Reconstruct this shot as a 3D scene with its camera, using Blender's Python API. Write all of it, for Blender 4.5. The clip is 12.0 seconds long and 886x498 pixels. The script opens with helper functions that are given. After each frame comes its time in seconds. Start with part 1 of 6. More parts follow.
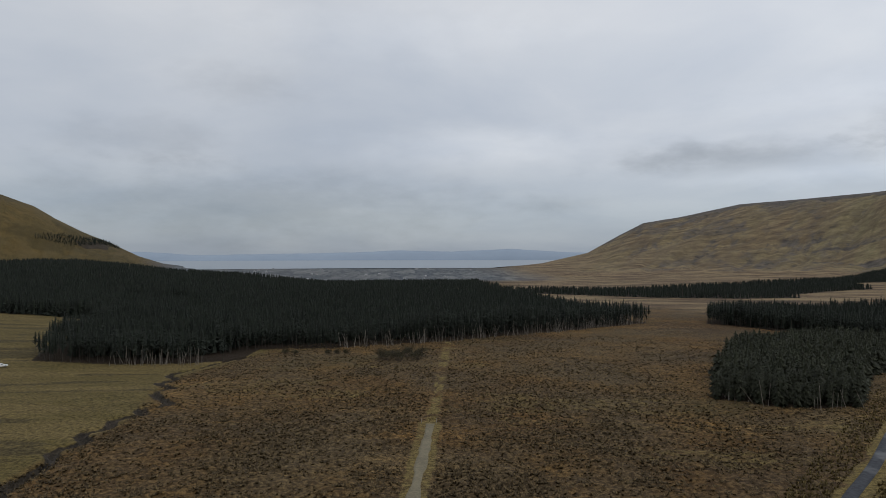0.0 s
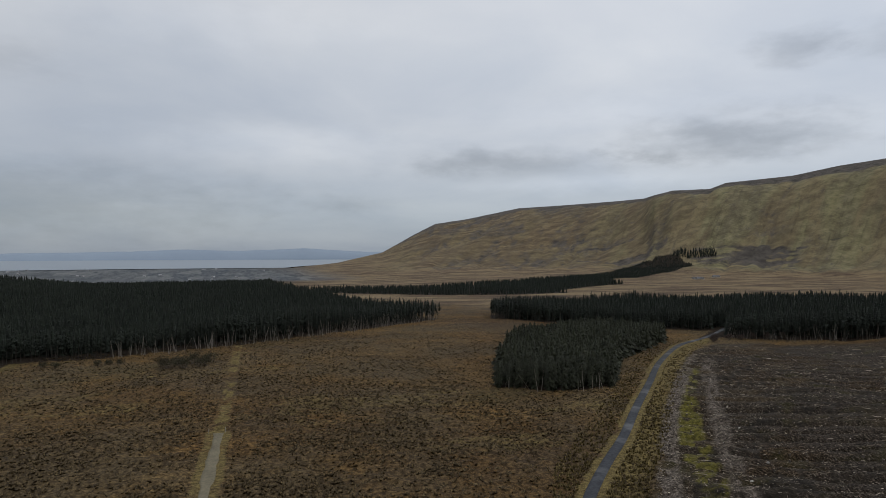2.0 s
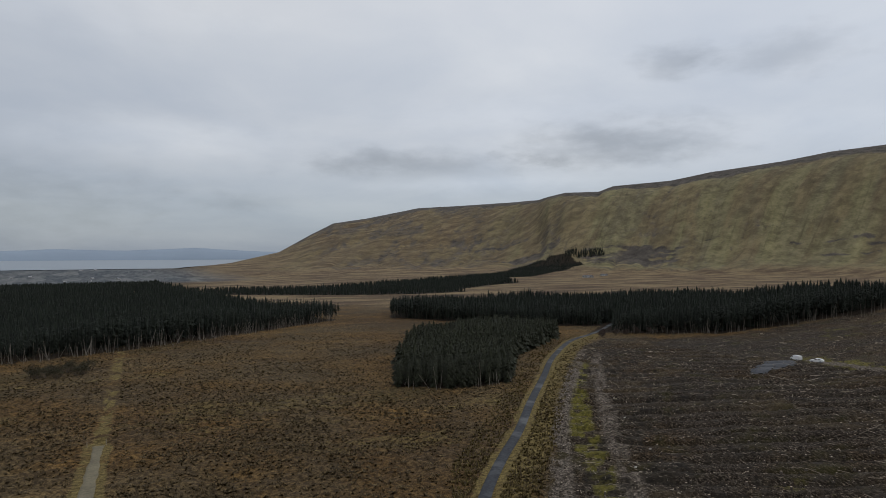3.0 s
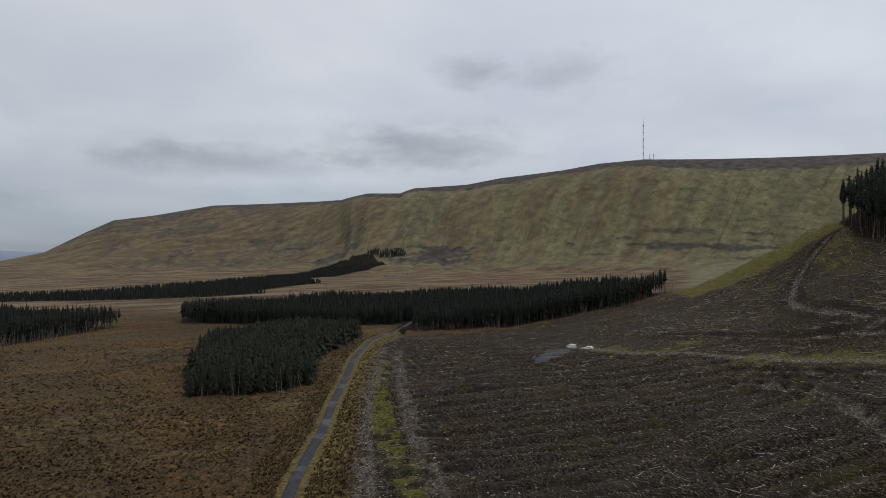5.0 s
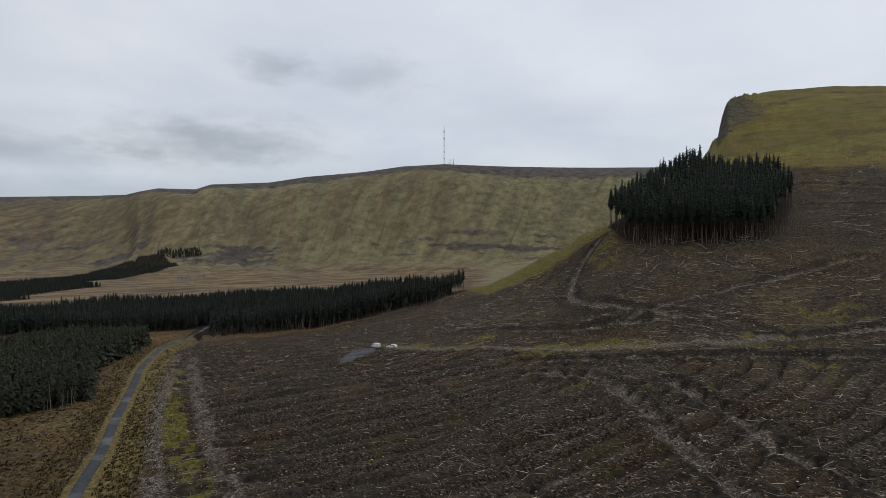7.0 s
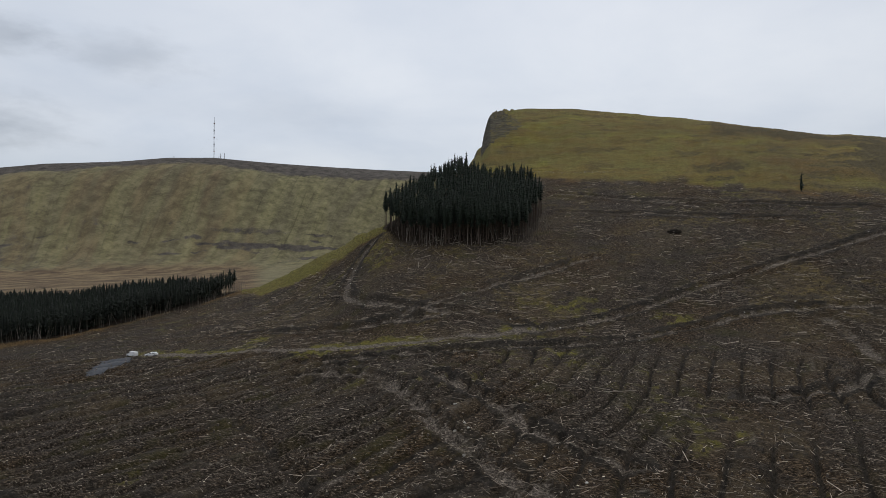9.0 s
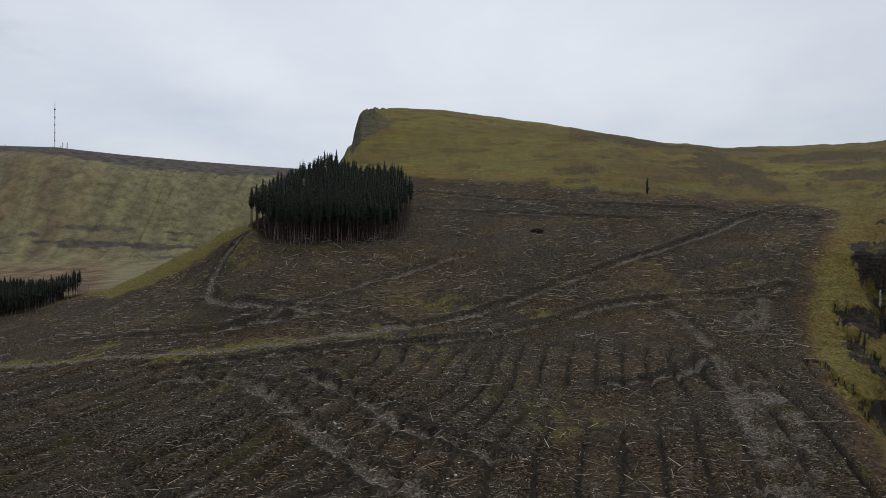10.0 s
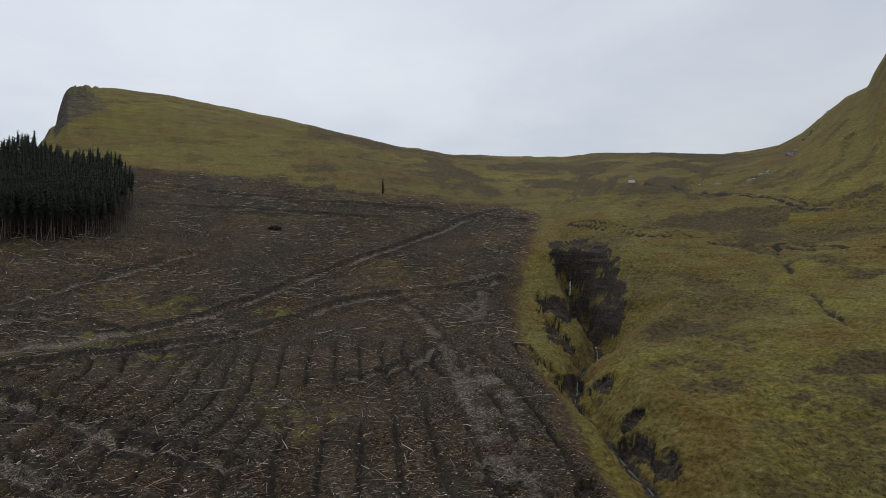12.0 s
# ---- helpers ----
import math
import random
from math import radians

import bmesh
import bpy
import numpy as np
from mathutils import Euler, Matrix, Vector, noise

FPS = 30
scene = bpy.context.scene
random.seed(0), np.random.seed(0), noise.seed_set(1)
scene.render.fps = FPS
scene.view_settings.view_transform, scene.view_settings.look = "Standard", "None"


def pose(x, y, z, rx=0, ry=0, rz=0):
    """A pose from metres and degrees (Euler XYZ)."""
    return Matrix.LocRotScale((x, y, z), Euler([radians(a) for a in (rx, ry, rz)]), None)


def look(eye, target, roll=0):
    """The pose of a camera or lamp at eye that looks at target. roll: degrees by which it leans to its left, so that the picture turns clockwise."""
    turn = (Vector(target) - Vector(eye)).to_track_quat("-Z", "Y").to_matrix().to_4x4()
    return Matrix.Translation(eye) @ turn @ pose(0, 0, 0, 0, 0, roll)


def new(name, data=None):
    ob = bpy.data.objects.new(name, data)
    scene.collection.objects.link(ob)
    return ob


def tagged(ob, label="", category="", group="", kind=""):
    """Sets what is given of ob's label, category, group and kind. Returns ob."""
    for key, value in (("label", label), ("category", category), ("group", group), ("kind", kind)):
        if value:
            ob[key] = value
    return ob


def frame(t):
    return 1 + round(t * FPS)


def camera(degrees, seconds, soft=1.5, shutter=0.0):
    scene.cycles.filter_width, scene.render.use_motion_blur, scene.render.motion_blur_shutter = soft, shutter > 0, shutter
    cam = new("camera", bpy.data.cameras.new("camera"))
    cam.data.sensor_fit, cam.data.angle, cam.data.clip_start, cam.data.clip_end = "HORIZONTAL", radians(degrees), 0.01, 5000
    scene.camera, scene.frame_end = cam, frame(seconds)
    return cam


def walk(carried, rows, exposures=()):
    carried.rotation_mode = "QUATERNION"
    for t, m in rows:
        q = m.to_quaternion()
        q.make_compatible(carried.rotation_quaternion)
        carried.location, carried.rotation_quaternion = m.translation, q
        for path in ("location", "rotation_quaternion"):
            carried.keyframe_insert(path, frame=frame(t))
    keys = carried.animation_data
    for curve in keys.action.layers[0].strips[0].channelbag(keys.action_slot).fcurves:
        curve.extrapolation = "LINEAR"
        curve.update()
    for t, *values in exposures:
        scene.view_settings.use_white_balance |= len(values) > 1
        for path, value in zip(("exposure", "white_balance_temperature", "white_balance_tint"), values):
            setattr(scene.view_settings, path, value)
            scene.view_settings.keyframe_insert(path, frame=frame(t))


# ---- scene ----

# ---------------------------------------------------------------- camera: hovers and turns to the right
# seconds, bearing clockwise from +y, tilt up, lean (degrees)
cam = camera(69.63, 12.0, soft=0.55)
PATH = [
    (0, 0.01, 0.44, -0.11),
    (0.5, 4.57, 0.41, -0.10),
    (1, 9.10, 0.39, -0.05),
    (1.5, 13.68, 0.39, -0.05),
    (2, 18.23, 0.37, -0.06),
    (2.5, 22.77, 0.35, -0.06),
    (3, 27.24, 0.33, -0.10),
    (5, 44.84, 0.30, -0.12),
    (5.5, 49.24, 0.29, -0.12),
    (6, 53.62, 0.29, -0.09),
    (6.5, 58.04, 0.28, -0.08),
    (8.3, 74.10, 0.33, 0.25),
    (8.5, 76.36, 0.31, 0.31),
    (9, 82.15, 0.33, 0.27),
    (9.5, 87.95, 0.30, 0.20),
    (10, 93.73, 0.23, 0.15),
    (10.5, 99.51, 0.22, 0.12),
    (11, 105.32, 0.16, 0.11),
    (11.5, 111.11, 0.12, 0.10),
    (12, 116.91, 0.09, 0.10),
]
walk(cam, [(t, pose(0, 0, 50.0, 90 + tilt, -lean, -bearing)) for t, bearing, tilt, lean in PATH],
     exposures=[(0.0, -0.06), (2.5, -0.12), (5.5, -0.16), (6.5, -0.06), (8.5, 0.0), (12.0, 0.03)])
# ---------------------------------------------------------------- overcast sky and its soft sun
SUN_BEARING, SUN_HEIGHT = 125.0, 55.0


CLOUDS = [(42.5, 9.4, 9.5, 2.2, .36), (47.2, 15.8, 3.6, 1.5, .24), (55.5, 15.5, 5.5, 1.9, .19), (-17.4, 14.3, 5.5, 1.7, .13), (-25, 9.4, 7, 1.9, .13),
          (24.5, 7.8, 10, 1.6, .25), (-15, 4.2, 20, 3.4, .20), (10, 4.5, 6, .8, .09), (20, 8.2, 5, 1.2, .10), (70, 12, 7, 1.6, .06),
          (30, 6.2, 10, 1.0, -.16), (2, 9.5, 13, 1.9, -.10), (33, 12, 12, 1.6, -.06), (-6, 19, 16, 2.6, -.06), (58, 9.5, 10, 1.6, -.05)]


def make_world():
    world = bpy.data.worlds.new("overcast_sky")
    scene.world = world
    world.use_nodes = True
    nt = world.node_tree
    nt.nodes.clear()

    def N(kind, **values):
        n = nt.nodes.new(kind)
        for key, value in values.items():
            n.inputs[key.replace("_", " ")].default_value = value
        return n

    def math_node(op, a, b=None):
        n = nt.nodes.new("ShaderNodeMath")
        n.operation = op
        for k, v in enumerate((a, b)):
            if v is None:
                continue
            if isinstance(v, (int, float)):
                n.inputs[k].default_value = v
            else:
                nt.links.new(v, n.inputs[k])
        return n.outputs[0]

    out, bg = N("ShaderNodeOutputWorld"), N("ShaderNodeBackground")
    nt.links.new(bg.outputs[0], out.inputs[0])
    sky = N("ShaderNodeTexSky")
    sky.sky_type, sky.sun_disc = "NISHITA", False
    sky.sun_elevation, sky.sun_rotation = radians(SUN_HEIGHT), radians(SUN_BEARING)
    coord = N("ShaderNodeTexCoord")
    sep = N("ShaderNodeSeparateXYZ")
    nt.links.new(coord.outputs["Generated"], sep.inputs[0])
    up = math_node("MAXIMUM", sep.outputs[2], 0.0)
    low = math_node("ADD", up, 0.20)
    comb = N("ShaderNodeCombineXYZ")
    nt.links.new(math_node("DIVIDE", sep.outputs[0], low), comb.inputs[0])
    nt.links.new(math_node("DIVIDE", sep.outputs[1], low), comb.inputs[1])
    comb.inputs[2].default_value = 3.7
    noise_a = N("ShaderNodeTexNoise", Scale=1.1, Detail=6.0, Roughness=0.52, Distortion=0.25)
    noise_b = N("ShaderNodeTexNoise", Scale=0.28, Detail=3.0, Roughness=0.5)
    for n in (noise_a, noise_b):
        nt.links.new(comb.outputs[0], n.inputs["Vector"])
    # grey undersides against paler cloud
    ramp = N("ShaderNodeValToRGB")
    ramp.color_ramp.elements[0].position, ramp.color_ramp.elements[0].color = 0.36, (0.80, 0.82, 0.86, 1)
    ramp.color_ramp.elements[1].position, ramp.color_ramp.elements[1].color = 0.60, (1.04, 1.02, 1.0, 1)
    mid = math_node("ADD", math_node("MULTIPLY", noise_a.outputs[0], 0.65), math_node("MULTIPLY", noise_b.outputs[0], 0.35))
    nt.links.new(mid, ramp.inputs[0])
    # the veil that thickens and greys towards the horizon
    veil = N("ShaderNodeValToRGB")
    els = veil.color_ramp.elements
    els[0].position, els[0].color = 0.0, (0.31, 0.36, 0.43, 1)
    els[1].position, els[1].color = 1.0, (0.90, 0.92, 0.96, 1)
    for at, colour in ((0.05, (0.385, 0.435, 0.505, 1)), (0.14, (0.56, 0.59, 0.64, 1)), (0.28, (0.66, 0.69, 0.73, 1))):
        e = els.new(at)
        e.color = colour
    nt.links.new(up, veil.inputs[0])
    mul = nt.nodes.new("ShaderNodeMix")
    mul.data_type, mul.blend_type = "RGBA", "MULTIPLY"
    mul.inputs[0].default_value = 1.0
    nt.links.new(veil.outputs[0], mul.inputs[6])
    nt.links.new(ramp.outputs[0], mul.inputs[7])
    thin = nt.nodes.new("ShaderNodeMix")
    thin.data_type, thin.blend_type = "RGBA", "ADD"
    thin.inputs[0].default_value = 0.02
    # single clouds: bearing and rise of the middle, half width and half height (degrees), depth of the grey
    bearing = math_node("MULTIPLY", math_node("ARCTAN2", sep.outputs[0], sep.outputs[1]), math.degrees(1))
    rise = math_node("MULTIPLY", math_node("ARCSINE", sep.outputs[2]), math.degrees(1))
    billow = N("ShaderNodeTexNoise", Scale=15.0, Detail=6.0, Roughness=0.58)
    squash = N("ShaderNodeVectorMath")
    squash.operation = "MULTIPLY"
    squash.inputs[1].default_value = (1.0, 1.0, 2.6)
    nt.links.new(coord.outputs["Generated"], squash.inputs[0])
    nt.links.new(squash.outputs[0], billow.inputs["Vector"])
    torn = math_node("MULTIPLY", math_node("SUBTRACT", billow.outputs[0], 0.5), 2.0)
    shade = None
    for a, e, wide, high, grey in CLOUDS:
        u = math_node("DIVIDE", math_node("SUBTRACT", bearing, a), wide)
        v = math_node("DIVIDE", math_node("SUBTRACT", rise, e), high)
        d = math_node("SQRT", math_node("ADD", math_node("MULTIPLY", u, u), math_node("MULTIPLY", v, v)))
        fade = N("ShaderNodeMapRange", From_Min=-0.1, From_Max=1.4, To_Min=grey, To_Max=0.0)
        fade.interpolation_type = "SMOOTHSTEP"
        nt.links.new(math_node("ADD", d, torn), fade.inputs["Value"])
        shade = fade.outputs[0] if shade is None else math_node("ADD", shade, fade.outputs[0])
    clear = math_node("SUBTRACT", 1.0, shade)
    tone = nt.nodes.new("ShaderNodeMix")
    tone.data_type, tone.blend_type = "RGBA", "MULTIPLY"
    tone.inputs[0].default_value = 1.0
    nt.links.new(mul.outputs[2], tone.inputs[6])
    nt.links.new(clear, tone.inputs[7])
    nt.links.new(tone.outputs[2], thin.inputs[6])
    nt.links.new(sky.outputs[0], thin.inputs[7])
    nt.links.new(thin.outputs[2], bg.inputs[0])
    # the cloud is thinner over the mountain
    b = radians(65)
    toward = math_node("ADD", math_node("MULTIPLY", sep.outputs[0], math.sin(b)), math_node("MULTIPLY", sep.outputs[1], math.cos(b)))
    glow = N("ShaderNodeMapRange", From_Min=0.2, From_Max=1.0, To_Min=0.84, To_Max=1.03)
    nt.links.new(toward, glow.inputs["Value"])
    nt.links.new(glow.outputs[0], bg.inputs[1])
    lamp = bpy.data.lights.new("sun", "SUN")
    lamp.energy, lamp.angle, lamp.color = 0.7, radians(25), (1.0, 0.97, 0.92)
    sun = new("sun", lamp)
    b, h = radians(SUN_BEARING), radians(SUN_HEIGHT)
    sun.matrix_world = look((math.sin(b) * math.cos(h) * 900, math.cos(b) * math.cos(h) * 900, math.sin(h) * 900), (0, 0, 0))


make_world()
# ---------------------------------------------------------------- materials
class Mat:
    """A small builder of node materials."""

    def __init__(self, name, rough=0.9, spec=0.25):
        self.mat = bpy.data.materials.new(name)
        self.mat.use_nodes = True
        self.nt = self.mat.node_tree
        self.bsdf = self.nt.nodes["Principled BSDF"]
        self.bsdf.inputs["Roughness"].default_value = rough
        self.bsdf.inputs["Specular IOR Level"].default_value = spec

    def put(self, value, socket):
        if isinstance(value, bpy.types.NodeSocket):
            self.nt.links.new(value, socket)
        elif isinstance(value, (tuple, list)) and len(value) == 3 and socket.type == "RGBA":
            socket.default_value = (*value, 1)
        else:
            socket.default_value = value

    def node(self, kind, **values):
        n = self.nt.nodes.new(kind)
        for key, value in values.items():
            self.put(value, n.inputs[key.replace("_", " ")])
        return n

    def coords(self, scale=(1, 1, 1), turn=0.0):
        m = self.node("ShaderNodeMapping", Scale=scale, Rotation=(0, 0, turn))
        self.nt.links.new(self.node("ShaderNodeTexCoord").outputs["Object"], m.inputs["Vector"])
        return m.outputs[0]

    def noise(self, scale, detail=4.0, rough=0.55, vector=None, distortion=0.0):
        n = self.node("ShaderNodeTexNoise", Scale=scale, Detail=detail, Roughness=rough, Distortion=distortion)
        self.put(vector if vector is not None else self.coords(), n.inputs["Vector"])
        return n.outputs[0]

    def voronoi(self, scale, vector=None):
        n = self.node("ShaderNodeTexVoronoi", Scale=scale)
        self.put(vector if vector is not None else self.coords(), n.inputs["Vector"])
        return n

    def ramp(self, value, *stops):
        n = self.node("ShaderNodeValToRGB")
        els = n.color_ramp.elements
        for k, (at, colour) in enumerate(stops):
            e = els[k] if k < 2 else els.new(at)
            e.position = at
            e.color = (*colour, 1) if isinstance(colour, (tuple, list)) else (colour, colour, colour, 1)
        self.put(value, n.inputs[0])
        return n.outputs[0]

    def mix(self, factor, a, b, blend="MIX"):
        n = self.node("ShaderNodeMix")
        n.data_type, n.blend_type = "RGBA", blend
        self.put(factor, n.inputs[0]), self.put(a, n.inputs[6]), self.put(b, n.inputs[7])
        return n.outputs[2]

    def math(self, op, a, b=0.0):
        n = self.node("ShaderNodeMath")
        n.operation = op
        self.put(a, n.inputs[0]), self.put(b, n.inputs[1])
        return n.outputs[0]

    def attr(self, name):
        n = self.node("ShaderNodeAttribute")
        n.attribute_name = name
        s = self.node("ShaderNodeSeparateColor")
        self.nt.links.new(n.outputs["Color"], s.inputs[0])
        return s.outputs[0], s.outputs[1], s.outputs[2]

    def bump(self, height, strength=0.5, distance=0.2):
        n = self.node("ShaderNodeBump", Strength=strength, Distance=distance)
        self.put(height, n.inputs["Height"])
        self.nt.links.new(n.outputs[0], self.bsdf.inputs["Normal"])

    def done(self, colour=None):
        if colour is not None:
            self.put(colour, self.bsdf.inputs["Base Color"])
        return self.mat


def speckled(name, dark, light, scale, rough=0.9, big=None, bump=0.3, distance=0.05, per_object=0.0):
    """Two-scale mottled surface between two colours."""
    m = Mat(name, rough)
    fine, broad = m.noise(scale, 5.0, 0.65), m.noise(big or scale * 0.13, 3.0)
    v = m.math("ADD", m.math("MULTIPLY", fine, 0.6), m.math("MULTIPLY", broad, 0.4))
    if per_object:
        info = m.node("ShaderNodeObjectInfo")
        v = m.math("ADD", v, m.math("MULTIPLY", m.math("SUBTRACT", info.outputs["Random"], 0.5), per_object))
    c = m.ramp(v, (0.32, dark), (0.68, light))
    if bump:
        m.bump(fine, bump, distance)
    return m.done(c)


def foliage(name, dark, light, rough=0.75):
    """Needles: varies from branch to branch and along the crown."""
    m = Mat(name, rough, 0.2)
    geo = m.node("ShaderNodeNewGeometry")
    v = m.math("ADD", m.math("MULTIPLY", geo.outputs["Random Per Island"], 0.6), m.math("MULTIPLY", m.noise(0.05, 3.0), 0.4))
    v = m.math("ADD", v, m.math("MULTIPLY", m.math("SUBTRACT", m.noise(0.16, 3.0), 0.5), 0.9))
    c = m.ramp(v, (0.15, dark), (0.85, light))
    return m.done(c)


def ground_material():
    m = Mat("ground_cover", 0.95, 0.12)
    fell, green, pasture = m.attr("cover_a")
    peat, verge, heather = m.attr("cover_b")
    straw, rock, plain = m.attr("cover_c")
    gravel, litter, moss = m.attr("cover_d")
    xy = m.coords()
    tuft = m.noise(1.1, 4.0, 0.62, xy)
    fine = m.noise(4.5, 3.0, 0.7, xy)
    broad = m.noise(0.035, 5.0, 0.6, xy)
    wide = m.noise(0.009, 4.0, 0.55, xy)
    grain = m.math("ADD", m.math("MULTIPLY", tuft, 0.6), m.math("MULTIPLY", fine, 0.4))
    # ragged edges between the covers
    torn = m.math("ADD", m.math("MULTIPLY", m.noise(0.45, 7.0, 0.72, xy), 0.6), m.math("MULTIPLY", m.noise(0.04, 8.0, 0.68, xy), 0.4))
    torn = m.math("MULTIPLY", m.math("SUBTRACT", torn, 0.5), 2.3)

    def ragged(weight, soft=0.10):
        return m.ramp(m.math("ADD", weight, torn), (0.52 - soft, 0.0), (0.52 + soft, 1.0))

    peat, verge, heather, gravel, moss, rock = ragged(peat, .15), ragged(verge, .16), ragged(heather, .2), ragged(gravel, .2), ragged(moss, .2), ragged(rock)
    # rank brown moor grass
    moor = m.ramp(grain, (0.40, (0.028, 0.0200, 0.0112)), (0.50, (0.064, 0.045, 0.0225)), (0.60, (0.142, 0.104, 0.054)))
    moor = m.mix(m.ramp(broad, (0.42, 0.0), (0.62, 1.0)), moor, m.mix(1.0, moor, (1.3, 1.12, 0.8), "MULTIPLY"))
    moor = m.mix(m.ramp(wide, (0.45, 0.0), (0.62, 0.8)), moor, m.mix(1.0, moor, (0.72, 0.68, 0.74), "MULTIPLY"))
    moor = m.mix(m.ramp(m.noise(0.06, 6.0, 0.65, m.coords((0.35, 1.5, 1), -0.15)), (0.52, 0.0), (0.64, 0.7)), moor, m.mix(1.0, moor, (1.55, 1.5, 1.35), "MULTIPLY"))
    # felled slope: dark peat, grey brash, rust needles
    twig = m.noise(3.4, 5.0, 0.85, m.coords((1, 0.4, 1), ROW_WAY))
    felled_c = m.ramp(twig, (0.42, (0.0065, 0.0048, 0.0034)), (0.50, (0.0265, 0.0200, 0.0140)), (0.56, (0.066, 0.0515, 0.0385)), (0.64, (0.225, 0.187, 0.146)))
    felled_c = m.mix(m.ramp(broad, (0.46, 0.0), (0.60, 0.9)), felled_c, m.mix(1.0, felled_c, (1.12, 0.97, 0.74), "MULTIPLY"))
    felled_c = m.mix(m.ramp(m.noise(0.11, 4.0), (0.54, 0.0), (0.68, 0.55)), felled_c, m.ramp(grain, (0.35, (0.018, 0.018, 0.006)), (0.65, (0.062, 0.056, 0.016))))
    felled_c = m.mix(m.ramp(m.noise(0.045, 6.0, 0.68, xy), (0.50, 0.0), (0.62, 0.6)), felled_c, m.ramp(grain, (0.40, (0.026, 0.0185, 0.0105)), (0.50, (0.062, 0.046, 0.0265)), (0.60, (0.135, 0.104, 0.064))))
    # mossy hill grass
    hill = m.ramp(grain, (0.38, (0.066, 0.059, 0.0165)), (0.5, (0.131, 0.118, 0.034)), (0.62, (0.220, 0.194, 0.070)))
    hill = m.mix(m.ramp(broad, (0.38, 0.0), (0.62, 0.9)), hill, m.mix(1.0, hill, (1.05, 0.87, 0.85), "MULTIPLY"))
    hill = m.mix(m.ramp(wide, (0.42, 0.0), (0.6, 0.8)), hill, m.mix(1.0, hill, (0.80, 0.79, 0.76), "MULTIPLY"))
    hill = m.mix(m.ramp(m.noise(0.10, 7.0, 0.7, xy), (0.47, 0.0), (0.58, 0.75)), hill, m.mix(1.0, hill, (0.88, 0.77, 0.72), "MULTIPLY"))
    hill = m.mix(m.ramp(m.noise(0.022, 5.0, 0.6, m.coords((1, 1, 1), 0.7)), (0.52, 0.0), (0.62, 0.8)), hill, m.mix(1.0, hill, (1.16, 1.22, 0.85), "MULTIPLY"))
    hill = m.mix(m.ramp(m.noise(0.5, 4.0, 0.65, m.coords((0.10, 0.10, 2.4))), (0.50, 0.0), (0.60, 0.55)), hill, m.mix(1.0, hill, (0.66, 0.65, 0.62), "MULTIPLY"))
    # far slopes: fine gullies with the fall of the ground, over faint level terraces, shaded and lit by colour
    flow_q, flow_r, slope = m.attr("flow")
    down = m.math("MULTIPLY", flow_q, 120.0)
    out = m.math("MULTIPLY", flow_r, 5000.0)

    def flow(per_degree, per_metre, detail=5.0, rough=0.6):
        v = m.node("ShaderNodeCombineXYZ", X=m.math("MULTIPLY", down, per_degree), Y=m.math("MULTIPLY", out, per_metre), Z=0.0)
        return m.noise(1.0, detail, rough, v.outputs[0])

    rill_tone, flank, ledge_tone = flow(2.2, .0026, 7.0, .72), flow(.55, .0024, 4.0), flow(.30, .030, 6.0, .68)
    # far grass tone, with a little haze blue mixed into the colour
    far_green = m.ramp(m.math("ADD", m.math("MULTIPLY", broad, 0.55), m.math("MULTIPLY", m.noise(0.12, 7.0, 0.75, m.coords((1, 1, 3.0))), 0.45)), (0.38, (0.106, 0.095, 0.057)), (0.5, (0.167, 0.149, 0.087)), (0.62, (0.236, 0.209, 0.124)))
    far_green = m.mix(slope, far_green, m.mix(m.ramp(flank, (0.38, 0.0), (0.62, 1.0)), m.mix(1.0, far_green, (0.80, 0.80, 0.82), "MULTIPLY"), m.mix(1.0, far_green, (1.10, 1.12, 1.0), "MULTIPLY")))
    far_green = m.mix(m.math("MULTIPLY", slope, m.ramp(rill_tone, (0.54, 0.0), (0.66, 0.58))), far_green, m.mix(1.0, far_green, (0.40, 0.40, 0.43), "MULTIPLY"))
    far_green = m.mix(m.math("MULTIPLY", slope, m.ramp(rill_tone, (0.34, 0.32), (0.46, 0.0))), far_green, m.mix(1.0, far_green, (1.28, 1.28, 1.12), "MULTIPLY"))
    far_green = m.mix(m.math("MULTIPLY", slope, m.ramp(ledge_tone, (0.55, 0.0), (0.64, 0.5))), far_green, m.mix(1.0, far_green, (0.52, 0.52, 0.56), "MULTIPLY"))
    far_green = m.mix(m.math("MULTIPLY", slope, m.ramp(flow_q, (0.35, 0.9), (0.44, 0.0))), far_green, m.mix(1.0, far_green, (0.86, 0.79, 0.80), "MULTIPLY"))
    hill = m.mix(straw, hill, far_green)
    past = m.ramp(grain, (0.42, (0.058, 0.043, 0.0165)), (0.58, (0.172, 0.131, 0.053)))
    past = m.mix(m.ramp(m.noise(0.05, 4.0, 0.6, m.coords((0.4, 1.8, 1), 0.35)), (0.42, 0.0), (0.58, 0.85)), past, m.mix(1.0, past, (0.70, 0.73, 0.62), "MULTIPLY"))
    sward = m.ramp(m.math("ADD", m.math("MULTIPLY", m.noise(0.02, 6.0, 0.66, m.coords((0.45, 1.3, 1), -0.5)), 0.6), m.math("MULTIPLY", tuft, 0.4)), (0.42, (0.060, 0.040, 0.027)), (0.50, (0.132, 0.094, 0.056)), (0.58, (0.225, 0.170, 0.094)))
    heath = m.ramp(m.math("ADD", m.math("MULTIPLY", broad, 0.5), m.math("MULTIPLY", grain, 0.5)), (0.40, (0.036, 0.032, 0.028)), (0.60, (0.112, 0.098, 0.084)))
